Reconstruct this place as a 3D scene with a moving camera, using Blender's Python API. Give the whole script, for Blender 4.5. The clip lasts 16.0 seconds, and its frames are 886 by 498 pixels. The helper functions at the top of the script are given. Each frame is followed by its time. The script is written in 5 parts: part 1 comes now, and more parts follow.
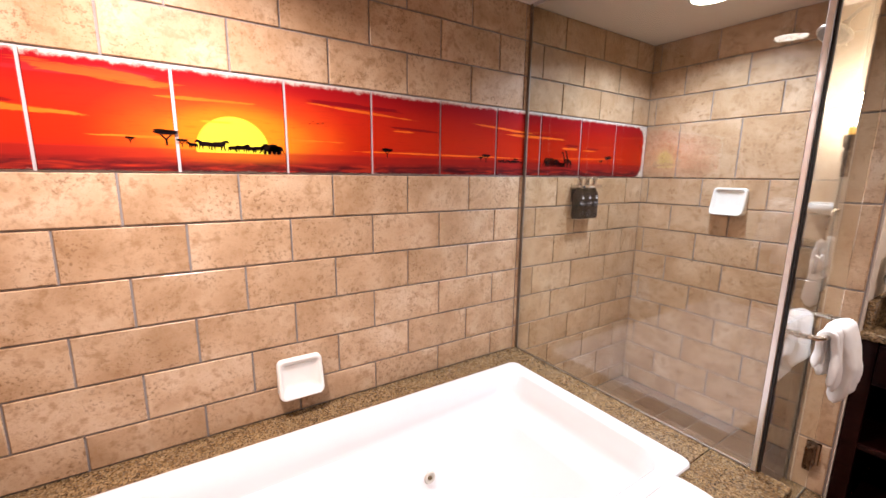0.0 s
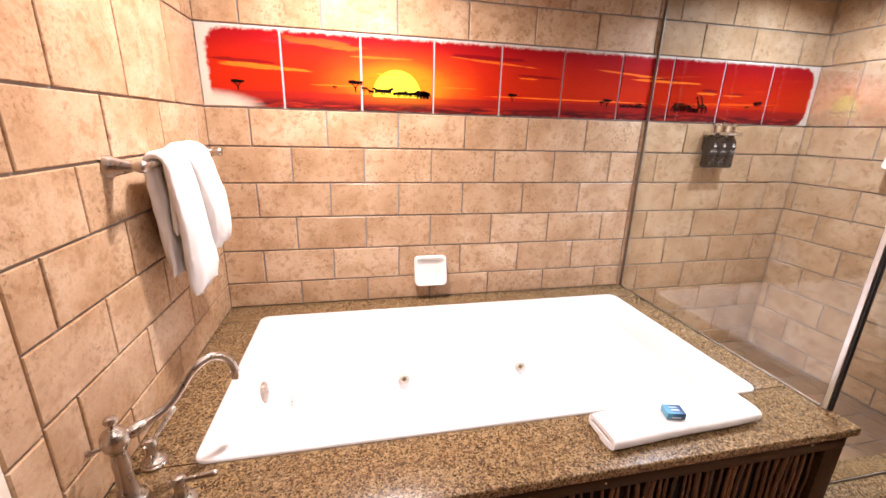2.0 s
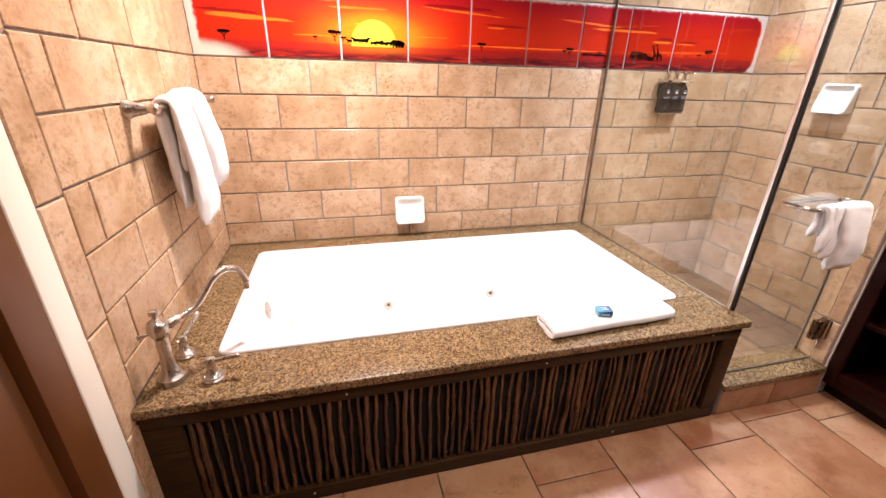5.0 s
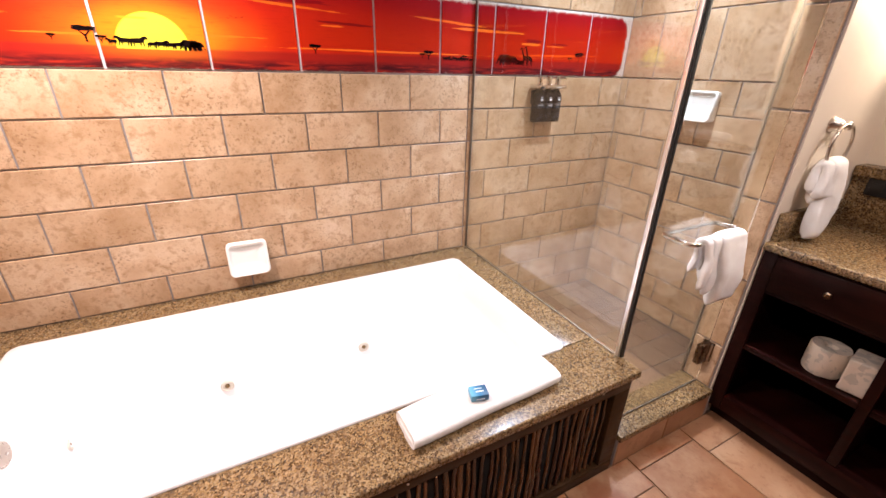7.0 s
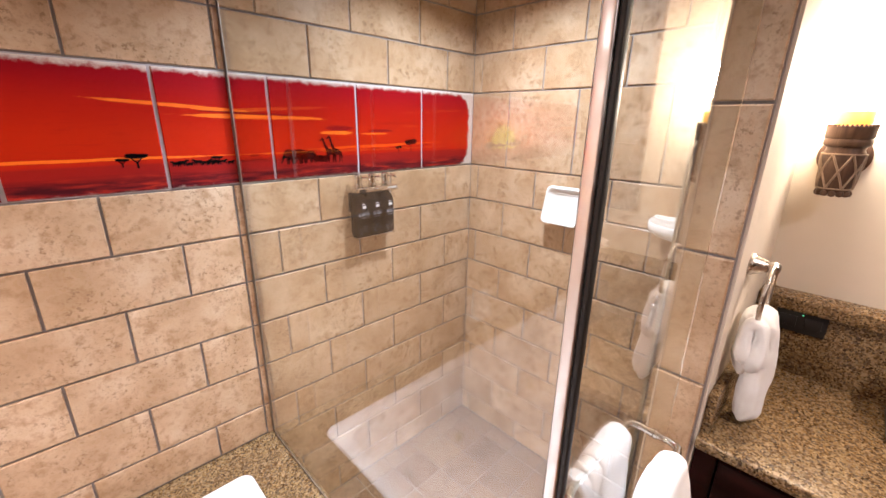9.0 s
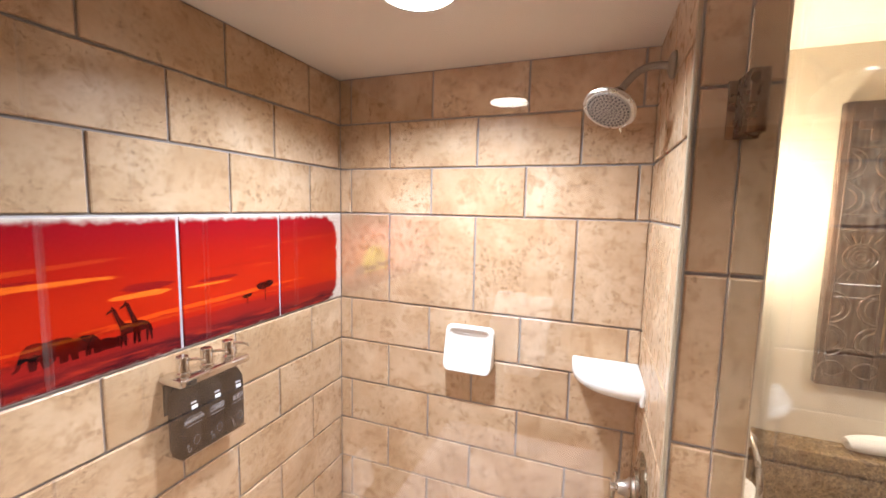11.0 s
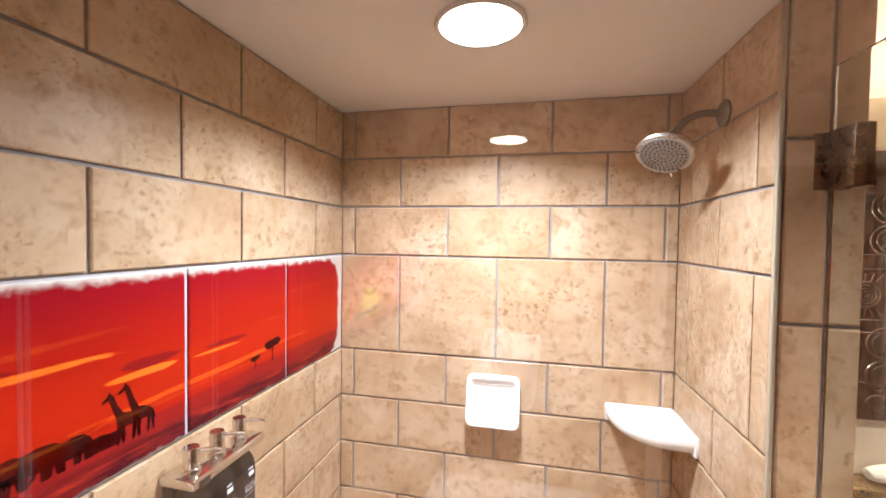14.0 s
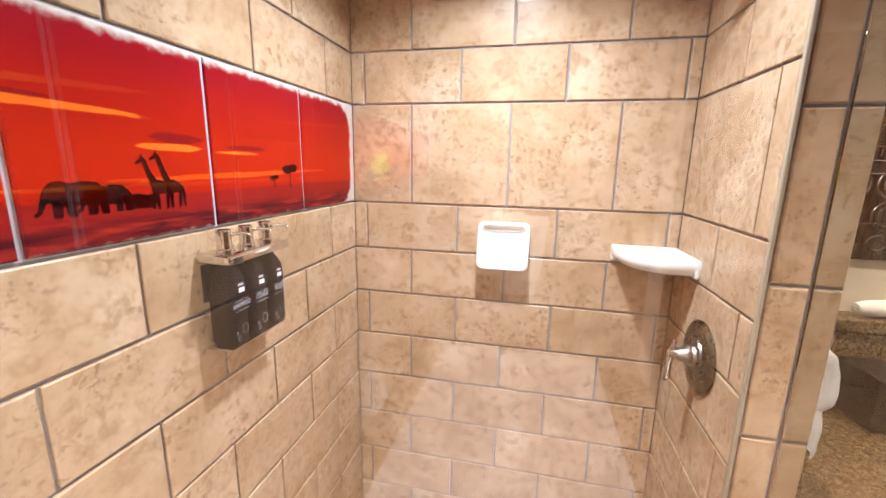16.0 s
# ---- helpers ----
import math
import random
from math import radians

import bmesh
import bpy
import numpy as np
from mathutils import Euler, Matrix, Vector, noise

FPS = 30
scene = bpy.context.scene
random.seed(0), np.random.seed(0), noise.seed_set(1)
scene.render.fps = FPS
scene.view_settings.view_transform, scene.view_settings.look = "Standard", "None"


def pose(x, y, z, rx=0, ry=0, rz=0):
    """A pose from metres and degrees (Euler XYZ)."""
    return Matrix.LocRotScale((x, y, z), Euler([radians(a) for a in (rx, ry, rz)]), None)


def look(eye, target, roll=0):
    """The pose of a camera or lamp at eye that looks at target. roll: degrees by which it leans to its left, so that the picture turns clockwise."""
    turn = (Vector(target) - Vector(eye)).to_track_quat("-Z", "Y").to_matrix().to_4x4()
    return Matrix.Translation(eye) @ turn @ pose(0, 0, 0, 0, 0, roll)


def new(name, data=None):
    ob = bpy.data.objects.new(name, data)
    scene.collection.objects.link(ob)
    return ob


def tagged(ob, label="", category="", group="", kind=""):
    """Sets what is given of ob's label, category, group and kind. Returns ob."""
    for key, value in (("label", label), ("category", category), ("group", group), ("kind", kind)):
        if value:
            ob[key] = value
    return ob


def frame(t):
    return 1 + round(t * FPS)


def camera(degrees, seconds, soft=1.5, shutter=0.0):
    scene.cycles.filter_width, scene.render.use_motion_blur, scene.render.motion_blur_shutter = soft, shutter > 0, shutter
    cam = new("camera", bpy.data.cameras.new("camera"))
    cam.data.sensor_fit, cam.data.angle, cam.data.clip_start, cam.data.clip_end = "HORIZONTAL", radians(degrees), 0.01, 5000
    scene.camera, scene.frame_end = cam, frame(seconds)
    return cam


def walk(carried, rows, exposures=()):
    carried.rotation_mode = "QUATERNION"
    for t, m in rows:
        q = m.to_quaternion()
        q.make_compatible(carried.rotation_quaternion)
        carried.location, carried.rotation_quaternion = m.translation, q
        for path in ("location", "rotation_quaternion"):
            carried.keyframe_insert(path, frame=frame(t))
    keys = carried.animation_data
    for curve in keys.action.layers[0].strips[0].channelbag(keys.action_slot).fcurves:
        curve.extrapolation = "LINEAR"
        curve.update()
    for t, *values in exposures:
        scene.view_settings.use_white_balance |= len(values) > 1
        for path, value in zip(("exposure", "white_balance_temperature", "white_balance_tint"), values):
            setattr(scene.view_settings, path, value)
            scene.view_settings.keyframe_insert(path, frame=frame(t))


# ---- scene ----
cam = camera(95.6, 16.0)
PATH = [
    (0, (0.622, -1.468, 1.371), (1.695, 0.18, 1.007), 0.7),
    (0.5, (0.63, -1.576, 1.342), (1.538, 0.161, 0.946), 0.9),
    (1, (0.628, -1.692, 1.327), (1.349, 0.121, 0.886), 1.2),
    (1.5, (0.618, -1.777, 1.32), (1.165, 0.08, 0.817), 1.4),
    (2, (0.59, -1.878, 1.312), (1.002, -0.009, 0.732), 1.6),
    (2.5, (0.556, -2.006, 1.307), (0.888, -0.143, 0.658), 1.5),
    (3, (0.539, -2.103, 1.296), (0.835, -0.252, 0.601), 1.5),
    (5.3, (0.604, -2.13, 1.298), (1.115, -0.364, 0.51), 1.4),
    (5.5, (0.629, -2.113, 1.305), (1.172, -0.359, 0.51), 1.4),
    (6, (0.702, -2.026, 1.327), (1.34, -0.311, 0.518), 1.3),
    (6.5, (0.835, -1.912, 1.355), (1.573, -0.243, 0.538), 1.3),
    (7, (0.956, -1.799, 1.387), (1.804, -0.181, 0.573), 1.3),
    (7.5, (1.088, -1.621, 1.442), (2.050, -0.058, 0.645), 1.2),
    (8, (1.241, -1.478, 1.469), (2.318, 0.032, 0.720), 1.1),
    (8.5, (1.457, -1.369, 1.501), (2.658, 0.077, 0.816), 1.0),
    (9, (1.630, -1.268, 1.551), (2.974, 0.088, 0.949), 1.0),
    (9.5, (1.752, -1.132, 1.591), (3.235, 0.109, 1.075), 0.75),
    (10, (1.800, -1.012, 1.638), (3.460, 0.024, 1.219), 0.85),
    (10.2, (1.830, -0.980, 1.645), (3.543, -0.010, 1.275), 0.95),
    (12.5, (1.819, -0.69, 1.812), (3.773, -0.268, 1.753), 0.6),
    (13, (1.832, -0.648, 1.814), (3.784, -0.213, 1.754), 0.7),
    (13.5, (1.837, -0.617, 1.784), (3.789, -0.186, 1.73), 0.7),
    (14, (1.843, -0.604, 1.733), (3.797, -0.181, 1.678), 0.8),
    (14.5, (1.839, -0.59, 1.654), (3.8, -0.207, 1.56), 1.0),
    (15, (1.824, -0.598, 1.589), (3.781, -0.224, 1.415), 1.1),
    (15.5, (1.815, -0.588, 1.530), (3.065, -0.339, 1.334), 1.2),
    (16, (1.803, -0.589, 1.49), (3.714, -0.163, 1.083), 1.0),
]
walk(cam, [(t, look(eye, target, roll)) for t, eye, target, roll in PATH],
     [(0.0, -0.36), (1.5, -0.22), (3.0, 0.04), (5.5, 0.06), (7.5, -0.16), (9.0, -0.08), (10.0, 0.04), (12.5, 0.23), (16.0, 0.15)])

# ---- light ----
world = bpy.data.worlds.new("world")
world.use_nodes = True
world.node_tree.nodes["Background"].inputs[0].default_value = (1.0, 0.85, 0.7, 1)
world.node_tree.nodes["Background"].inputs[1].default_value = 0.004
scene.world = world
CEIL = 2.137
WARM, COOL = (1.0, 0.880, 0.885), (0.74, 0.85, 1.06)


def downlight_lamp(x, y, watts, tint=WARM, size=0.13, spread=142):
    """The light of a recessed ceiling lamp, just under its lens."""
    data = bpy.data.lights.new("downlight_beam", "AREA")
    data.shape, data.size, data.energy, data.color, data.spread = "DISK", size, watts, tint, radians(spread)
    ob = new("downlight_beam", data)
    ob.location = (x, y, CEIL - 0.012)
    return ob


# The two room lamps are unseen, added to light floor, apron and vanity.
SHOWER_LAMP, TUB_LAMP, ADDED_ROOM_LAMPS = (2.61, -0.505), (0.58, -0.51), ((0.95, -2.0), (2.42, -1.95))
downlight_lamp(*SHOWER_LAMP, 22, COOL, 0.13, 143)
downlight_lamp(*TUB_LAMP, 36, WARM, 0.13, 150)
for at, watts in zip(ADDED_ROOM_LAMPS, (10, 13)):
    downlight_lamp(*at, watts)
SCONCE = (3.12, -1.235, 1.56)
data = bpy.data.lights.new("sconce_bulb", "POINT")
data.energy, data.color, data.shadow_soft_size = 21, (1.0, 0.87, 0.74), 0.04
new("sconce_bulb", data).location = (SCONCE[0] - 0.005, SCONCE[1], SCONCE[2] + 0.14)


# ---- materials ----
class Mat:
    """A node material with short ways to add nodes."""

    def __init__(self, name, rough=0.5, metal=0.0, color=(0.5, 0.5, 0.5)):
        self.m = bpy.data.materials.new(name)
        self.m.use_nodes = True
        self.t = self.m.node_tree
        self.b = self.t.nodes["Principled BSDF"]
        self.b.inputs["Roughness"].default_value = rough
        self.b.inputs["Metallic"].default_value = metal
        self.b.inputs["Base Color"].default_value = (*color, 1)

    def n(self, kind, **props):
        nd = self.t.nodes.new(kind)
        for k, v in props.items():
            if k == "operation":
                nd.operation = v
            elif k == "blend_type":
                nd.blend_type = v
            elif k == "data_type":
                nd.data_type = v
        return nd

    def l(self, a, b):
        self.t.links.new(a, b)

    def coords(self, scale=(1, 1, 1), shuffle=True):
        tc, mp = self.n("ShaderNodeTexCoord"), self.n("ShaderNodeMapping")
        mp.inputs["Scale"].default_value = scale
        self.l(tc.outputs["Object"], mp.inputs["Vector"])
        if shuffle:
            oi, mul = self.n("ShaderNodeObjectInfo"), self.n("ShaderNodeVectorMath", operation="SCALE")
            mul.inputs[0].default_value = (37.0, 71.0, 53.0)
            self.l(oi.outputs["Random"], mul.inputs["Scale"])
            self.l(mul.outputs[0], mp.inputs["Location"])
        return mp.outputs[0]

    def noise(self, vec, scale, detail=4.0, rough=0.55, dist=0.0):
        nd = self.n("ShaderNodeTexNoise")
        nd.inputs["Scale"].default_value, nd.inputs["Detail"].default_value = scale, detail
        nd.inputs["Roughness"].default_value, nd.inputs["Distortion"].default_value = rough, dist
        if vec is not None:
            self.l(vec, nd.inputs["Vector"])
        return nd.outputs["Fac"]

    def ramp(self, fac, stops):
        nd = self.n("ShaderNodeValToRGB")
        e = nd.color_ramp.elements
        while len(e) < len(stops):
            e.new(0.5)
        for el, (p, c) in zip(e, stops):
            el.position = p
            el.color = (*c, 1) if len(c) == 3 else c
        self.l(fac, nd.inputs[0])
        return nd.outputs[0]

    def mix(self, fac, a, b, mode="MIX"):
        nd = self.n("ShaderNodeMix", data_type="RGBA", blend_type=mode)
        for src, sock in ((fac, nd.inputs[0]), (a, nd.inputs[6]), (b, nd.inputs[7])):
            if isinstance(src, (int, float)):
                sock.default_value = src
            elif isinstance(src, tuple):
                sock.default_value = (*src, 1)
            else:
                self.l(src, sock)
        return nd.outputs[2]

    def math(self, op, a, b=0.0, clamp=False):
        nd = self.n("ShaderNodeMath", operation=op)
        nd.use_clamp = clamp
        for src, sock in ((a, nd.inputs[0]), (b, nd.inputs[1])):
            if isinstance(src, (int, float)):
                sock.default_value = src
            else:
                self.l(src, sock)
        return nd.outputs[0]

    def smooth(self, v, lo, hi, a=0.0, b=1.0):
        nd = self.n("ShaderNodeMapRange")
        nd.interpolation_type = "SMOOTHSTEP"
        for key, val in (("From Min", lo), ("From Max", hi), ("To Min", a), ("To Max", b)):
            nd.inputs[key].default_value = val
        self.l(v, nd.inputs["Value"])
        return nd.outputs[0]

    def color(self, out):
        self.l(out, self.b.inputs["Base Color"])
        return self

    def rough(self, out):
        self.l(out, self.b.inputs["Roughness"])
        return self

    def bump(self, height, strength=0.3, depth=0.002):
        nd = self.n("ShaderNodeBump")
        nd.inputs["Strength"].default_value, nd.inputs["Distance"].default_value = strength, depth
        self.l(height, nd.inputs["Height"])
        self.l(nd.outputs[0], self.b.inputs["Normal"])
        return self

    def random(self):
        return self.n("ShaderNodeObjectInfo").outputs["Random"]


def plain(name, color, rough=0.5, metal=0.0, grain=0.06, scale=40.0, bump=0.1):
    """A paint or plastic with faint mottling and relief."""
    m = Mat(name, rough, metal, color)
    v = m.coords(shuffle=False)
    f = m.noise(v, scale, 5)
    g = m.noise(v, scale * 0.12, 3)
    dark = tuple(c * (1 - 2.2 * grain) for c in color)
    m.color(m.mix(m.math("MULTIPLY_ADD", g, 0.6), color, dark))
    m.rough(m.smooth(g, 0.3, 0.7, max(0.02, rough - 0.06), min(1, rough + 0.08)))
    m.bump(f, bump, 0.001)
    return m.m


def tile_material():
    """Glazed tan stoneware with brown pits and clouds, each tile a little its own."""
    m = Mat("tan_stone_tile", 0.34)
    m.b.inputs["Specular IOR Level"].default_value = 0.24
    v = m.coords()
    cloud = m.noise(v, 7, 3, 0.5)
    mott = m.noise(v, 30, 5, 0.66, 0.12)
    pit = m.noise(v, 88, 4, 0.68, 0.15)
    base = m.ramp(cloud, [(0.3, (0.42, 0.262, 0.148)), (0.5, (0.53, 0.355, 0.218)), (0.72, (0.62, 0.45, 0.305))])
    base = m.mix(m.smooth(mott, 0.47, 0.68, 0.0, 0.72), base, (0.32, 0.18, 0.085))
    gate = m.smooth(m.noise(v, 10, 3), 0.40, 0.60)
    spots = m.math("MULTIPLY", m.smooth(pit, 0.53, 0.64), gate)
    base = m.mix(m.math("MULTIPLY", spots, 0.6), base, (0.15, 0.075, 0.03))
    fleck = m.smooth(m.noise(v, 150, 3, 0.6), 0.60, 0.70)
    base = m.mix(m.math("MULTIPLY", fleck, 0.4), base, (0.24, 0.135, 0.06))
    base = m.mix(m.math("MULTIPLY", m.random(), 0.22), base, (0.30, 0.165, 0.075))
    m.color(base)
    m.rough(m.smooth(mott, 0.3, 0.7, 0.22, 0.42))
    m.bump(m.mix(0.5, mott, pit), 0.18, 0.0025)
    return m.m


def floor_tile_material(name="terracotta_tile", tones=((0.27, 0.105, 0.042), (0.40, 0.215, 0.11), (0.24, 0.085, 0.032), (0.43, 0.245, 0.135)), veil=(0.44, 0.26, 0.145)):
    """Matt clay tile whose tone changes piece by piece."""
    m = Mat(name, 0.4)
    v = m.coords()
    rnd = m.random()
    tone = m.ramp(rnd, list(zip((0.0, 0.35, 0.7, 1.0), tones)))
    cloud = m.noise(v, 6, 4, 0.6)
    fine = m.noise(v, 45, 5, 0.6)
    c = m.mix(m.smooth(cloud, 0.38, 0.68, 0.0, 0.7), tone, veil)
    c = m.mix(m.smooth(m.noise(v, 13, 4, 0.65, 0.4), 0.50, 0.70, 0.0, 0.5), c, tuple(0.8 * t for t in tones[2]))
    c = m.mix(m.smooth(fine, 0.56, 0.75, 0.0, 0.5), c, tuple(0.75 * t for t in tones[2]))
    m.color(c)
    m.rough(m.smooth(cloud, 0.3, 0.7, 0.3, 0.5))
    m.bump(m.mix(0.4, cloud, fine), 0.25, 0.002)
    return m.m


def granite_material():
    """Polished brown granite: dark, tan and grey grains."""
    m = Mat("brown_granite", 0.16)
    m.b.inputs["Specular IOR Level"].default_value = 0.3
    v = m.coords(shuffle=False)

    def cells(scale):
        nd = m.n("ShaderNodeTexVoronoi")
        nd.inputs["Scale"].default_value = scale
        m.l(v, nd.inputs["Vector"])
        sep = m.n("ShaderNodeSeparateColor")
        m.l(nd.outputs["Color"], sep.inputs[0])
        return sep.outputs[0], sep.outputs[1]
    a, a2 = cells(250)
    b, b2 = cells(120)
    c = m.ramp(a, [(0.0, (0.024, 0.013, 0.006)), (0.27, (0.090, 0.049, 0.019)), (0.55, (0.20, 0.120, 0.050)), (0.8, (0.34, 0.225, 0.110)), (1.0, (0.20, 0.15, 0.085))])
    c = m.mix(m.smooth(b, 0.55, 0.9, 0.0, 0.75), c, m.ramp(b2, [(0.0, (0.03, 0.02, 0.015)), (0.5, (0.13, 0.072, 0.030)), (1.0, (0.36, 0.245, 0.135))]))
    c = m.mix(m.smooth(m.noise(v, 14, 3), 0.4, 0.7, 0.0, 0.25), c, (0.13, 0.078, 0.038))
    m.color(c)
    m.rough(m.smooth(a2, 0.0, 1.0, 0.18, 0.34))
    return m.m


def mural_material():
    """Fired sunset picture: glow round the sun, streaked clouds, dark plain, ragged pale borders."""
    m = Mat("sunset_mural_glaze", 0.3)
    m.b.inputs["Specular IOR Level"].default_value = 0.08
    geo, sep = m.n("ShaderNodeNewGeometry"), m.n("ShaderNodeSeparateXYZ")
    m.l(geo.outputs["Position"], sep.inputs[0])
    x, z = sep.outputs[0], sep.outputs[2]
    dx = m.math("MULTIPLY", m.math("SUBTRACT", x, 0.80), 0.9)
    dz = m.math("MULTIPLY", m.math("SUBTRACT", z, 1.47), 1.9)
    far = m.math("SQRT", m.math("ADD", m.math("MULTIPLY", dx, dx), m.math("MULTIPLY", dz, dz)))
    sky = m.ramp(far, [(0.0, (0.92, 0.36, 0.018)), (0.12, (0.88, 0.22, 0.012)), (0.22, (0.68, 0.058, 0.010)), (0.36, (0.49, 0.019, 0.007)), (1.0, (0.35, 0.010, 0.004))])
    mp = m.n("ShaderNodeMapping")
    mp.inputs["Scale"].default_value = (1.6, 1.0, 13.0)
    mp.inputs["Rotation"].default_value = (0, radians(-4), 0)
    m.l(geo.outputs["Position"], mp.inputs["Vector"])
    ragged = m.math("SUBTRACT", m.noise(mp.outputs[0], 5.0, 6, 0.62, 0.7), 0.5)

    def cloud(c, tint, cx, cz, a, b, slope=0.0, amount=0.9):
        """A drifting streak about (cx, cz), a long and b high, with torn edges."""
        du = m.math("SUBTRACT", x, cx)
        dv = m.math("SUBTRACT", m.math("SUBTRACT", z, cz), m.math("MULTIPLY", du, slope))
        du, dv = m.math("DIVIDE", du, a), m.math("DIVIDE", dv, b)
        r = m.math("ADD", m.math("ADD", m.math("MULTIPLY", du, du), m.math("MULTIPLY", dv, dv)), m.math("MULTIPLY", ragged, 3.2))
        return m.mix(m.smooth(r, 0.55, 1.0, amount, 0.0), c, tint)

    orange, dark, pink = (0.86, 0.17, 0.015), (0.17, 0.006, 0.008), (0.66, 0.04, 0.04)
    band = m.math("MULTIPLY", m.smooth(z, 1.415, 1.47), m.smooth(z, 1.50, 1.575, 1.0, 0.0))
    sky = m.mix(m.math("MULTIPLY", band, 0.5), sky, m.mix(m.smooth(far, 0.13, 0.36), (0.86, 0.17, 0.010), (0.46, 0.022, 0.003)))
    c = cloud(sky, pink, 0.42, 1.630, 0.20, 0.016, 0.0, 0.6)
    for tint, cx, cz, a, b, slope in ((dark, 0.17, 1.546, 0.17, 0.008, -0.03), (orange, 0.22, 1.527, 0.20, 0.010, -0.04), (orange, 0.48, 1.625, 0.19, 0.016, -0.08), (orange, 0.72, 1.585, 0.13, 0.006, 0.0),
                                       (orange, 0.55, 1.468, 0.16, 0.004, 0.0), (dark, 1.20, 1.610, 0.19, 0.010, -0.02), (orange, 1.22, 1.594, 0.20, 0.005, -0.06), (orange, 1.02, 1.480, 0.14, 0.004, 0.0),
                                       (dark, 1.45, 1.545, 0.13, 0.005, -0.03), (orange, 1.38, 1.535, 0.05, 0.004, 0.0), (orange, 1.92, 1.580, 0.24, 0.0055, -0.06), (orange, 2.12, 1.557, 0.24, 0.007, -0.01), (dark, 2.10, 1.566, 0.14, 0.004, -0.02),
                                       (dark, 2.385, 1.527, 0.06, 0.009, 0.0), (orange, 2.375, 1.511, 0.07, 0.006, 0.0), (dark, 2.55, 1.517, 0.06, 0.005, 0.0), (orange, 2.53, 1.507, 0.06, 0.003, 0.0), ((0.72, 0.075, 0.006), 2.55, 1.465, 0.30, 0.006, 0.02), (orange, 1.6, 1.452, 0.5, 0.004, 0.0)):
        c = cloud(c, tint, cx, cz, a, b, slope, 0.85)
    c = m.mix(m.smooth(z, 1.56, 1.67, 0.0, 0.75), c, (0.23, 0.002, 0.012))
    # brush mottling
    dab = m.noise(mp.outputs[0], 9.0, 5, 0.65, 0.4)
    c = m.mix(m.smooth(dab, 0.50, 0.72, 0.0, 0.22), c, (0.22, 0.006, 0.006))
    # the plain
    wob = m.math("MULTIPLY", m.math("SUBTRACT", m.noise(mp.outputs[0], 1.1, 3), 0.5), 0.02)
    zz = m.math("ADD", z, wob)
    low = m.ramp(m.noise(mp.outputs[0], 5.0, 4, 0.6, 0.5), [(0.40, (0.030, 0.006, 0.009)), (0.52, (0.14, 0.011, 0.011)), (0.66, (0.36, 0.026, 0.012))])
    c = m.mix(m.smooth(zz, 1.432, 1.440, 0.62, 0.0), c, (0.19, 0.012, 0.011))
    c = m.mix(m.smooth(zz, 1.388, 1.420, 0.9, 0.0), c, low)
    # sun
    sx, sz = m.math("SUBTRACT", x, 0.779), m.math("SUBTRACT", z, 1.440)
    sun = m.math("SQRT", m.math("ADD", m.math("MULTIPLY", sx, sx), m.math("MULTIPLY", m.math("MULTIPLY", sz, sz), 1.05)))
    below = m.smooth(z, 1.428, 1.434)
    c = m.mix(m.math("MULTIPLY", m.smooth(sun, 0.099, 0.107, 1.0, 0.0), below), c, (0.95, 0.83, 0.05))
    notch = m.math("MULTIPLY", m.smooth(m.math("ABSOLUTE", m.math("SUBTRACT", z, 1.522)), 0.002, 0.0045, 1.0, 0.0), m.smooth(m.math("ABSOLUTE", m.math("SUBTRACT", x, 0.735)), 0.03, 0.05, 1.0, 0.0))
    c = m.mix(m.math("MULTIPLY", notch, 0.8), c, (0.90, 0.32, 0.02))
    # ragged rounded border
    fray = m.math("MULTIPLY", m.math("SUBTRACT", m.noise(geo.outputs["Position"], 42, 5, 0.7), 0.5), 0.035)
    ex = m.math("MAXIMUM", m.math("SUBTRACT", m.math("ABSOLUTE", m.math("SUBTRACT", x, 1.535)), 1.425), 0.0)
    ez = m.math("MAXIMUM", m.math("SUBTRACT", m.math("ABSOLUTE", m.math("SUBTRACT", z, 1.515)), 0.074), 0.0)
    edge = m.math("ADD", m.math("SQRT", m.math("ADD", m.math("MULTIPLY", ex, ex), m.math("MULTIPLY", ez, ez))), fray)
    c = m.mix(m.smooth(edge, 0.066, 0.082), c, (0.62, 0.54, 0.46))
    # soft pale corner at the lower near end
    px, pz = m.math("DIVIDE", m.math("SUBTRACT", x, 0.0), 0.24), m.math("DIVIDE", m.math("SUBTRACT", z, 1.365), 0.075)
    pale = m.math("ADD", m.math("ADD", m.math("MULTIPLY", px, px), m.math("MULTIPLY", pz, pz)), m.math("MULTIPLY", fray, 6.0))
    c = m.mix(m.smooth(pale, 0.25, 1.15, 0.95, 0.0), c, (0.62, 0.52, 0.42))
    m.color(c)
    m.bump(m.noise(geo.outputs["Position"], 30, 3), 0.05, 0.001)
    return m.m


def metal(name, color, rough):
    m = Mat(name, rough, 1.0, color)
    v = m.coords(shuffle=False)
    m.rough(m.smooth(m.noise(v, 60, 3), 0.3, 0.7, rough * 0.75, rough * 1.25))
    m.bump(m.noise(v, 300, 2), 0.03, 0.0005)
    return m.m


def glass_material(name, ior):
    m = bpy.data.materials.new(name)
    m.use_nodes = True
    b = m.node_tree.nodes["Principled BSDF"]
    b.inputs["Base Color"].default_value = (0.86, 0.885, 0.85, 1)
    b.inputs["Roughness"].default_value, b.inputs["IOR"].default_value, b.inputs["Transmission Weight"].default_value = 0.0, ior, 1.0
    return m


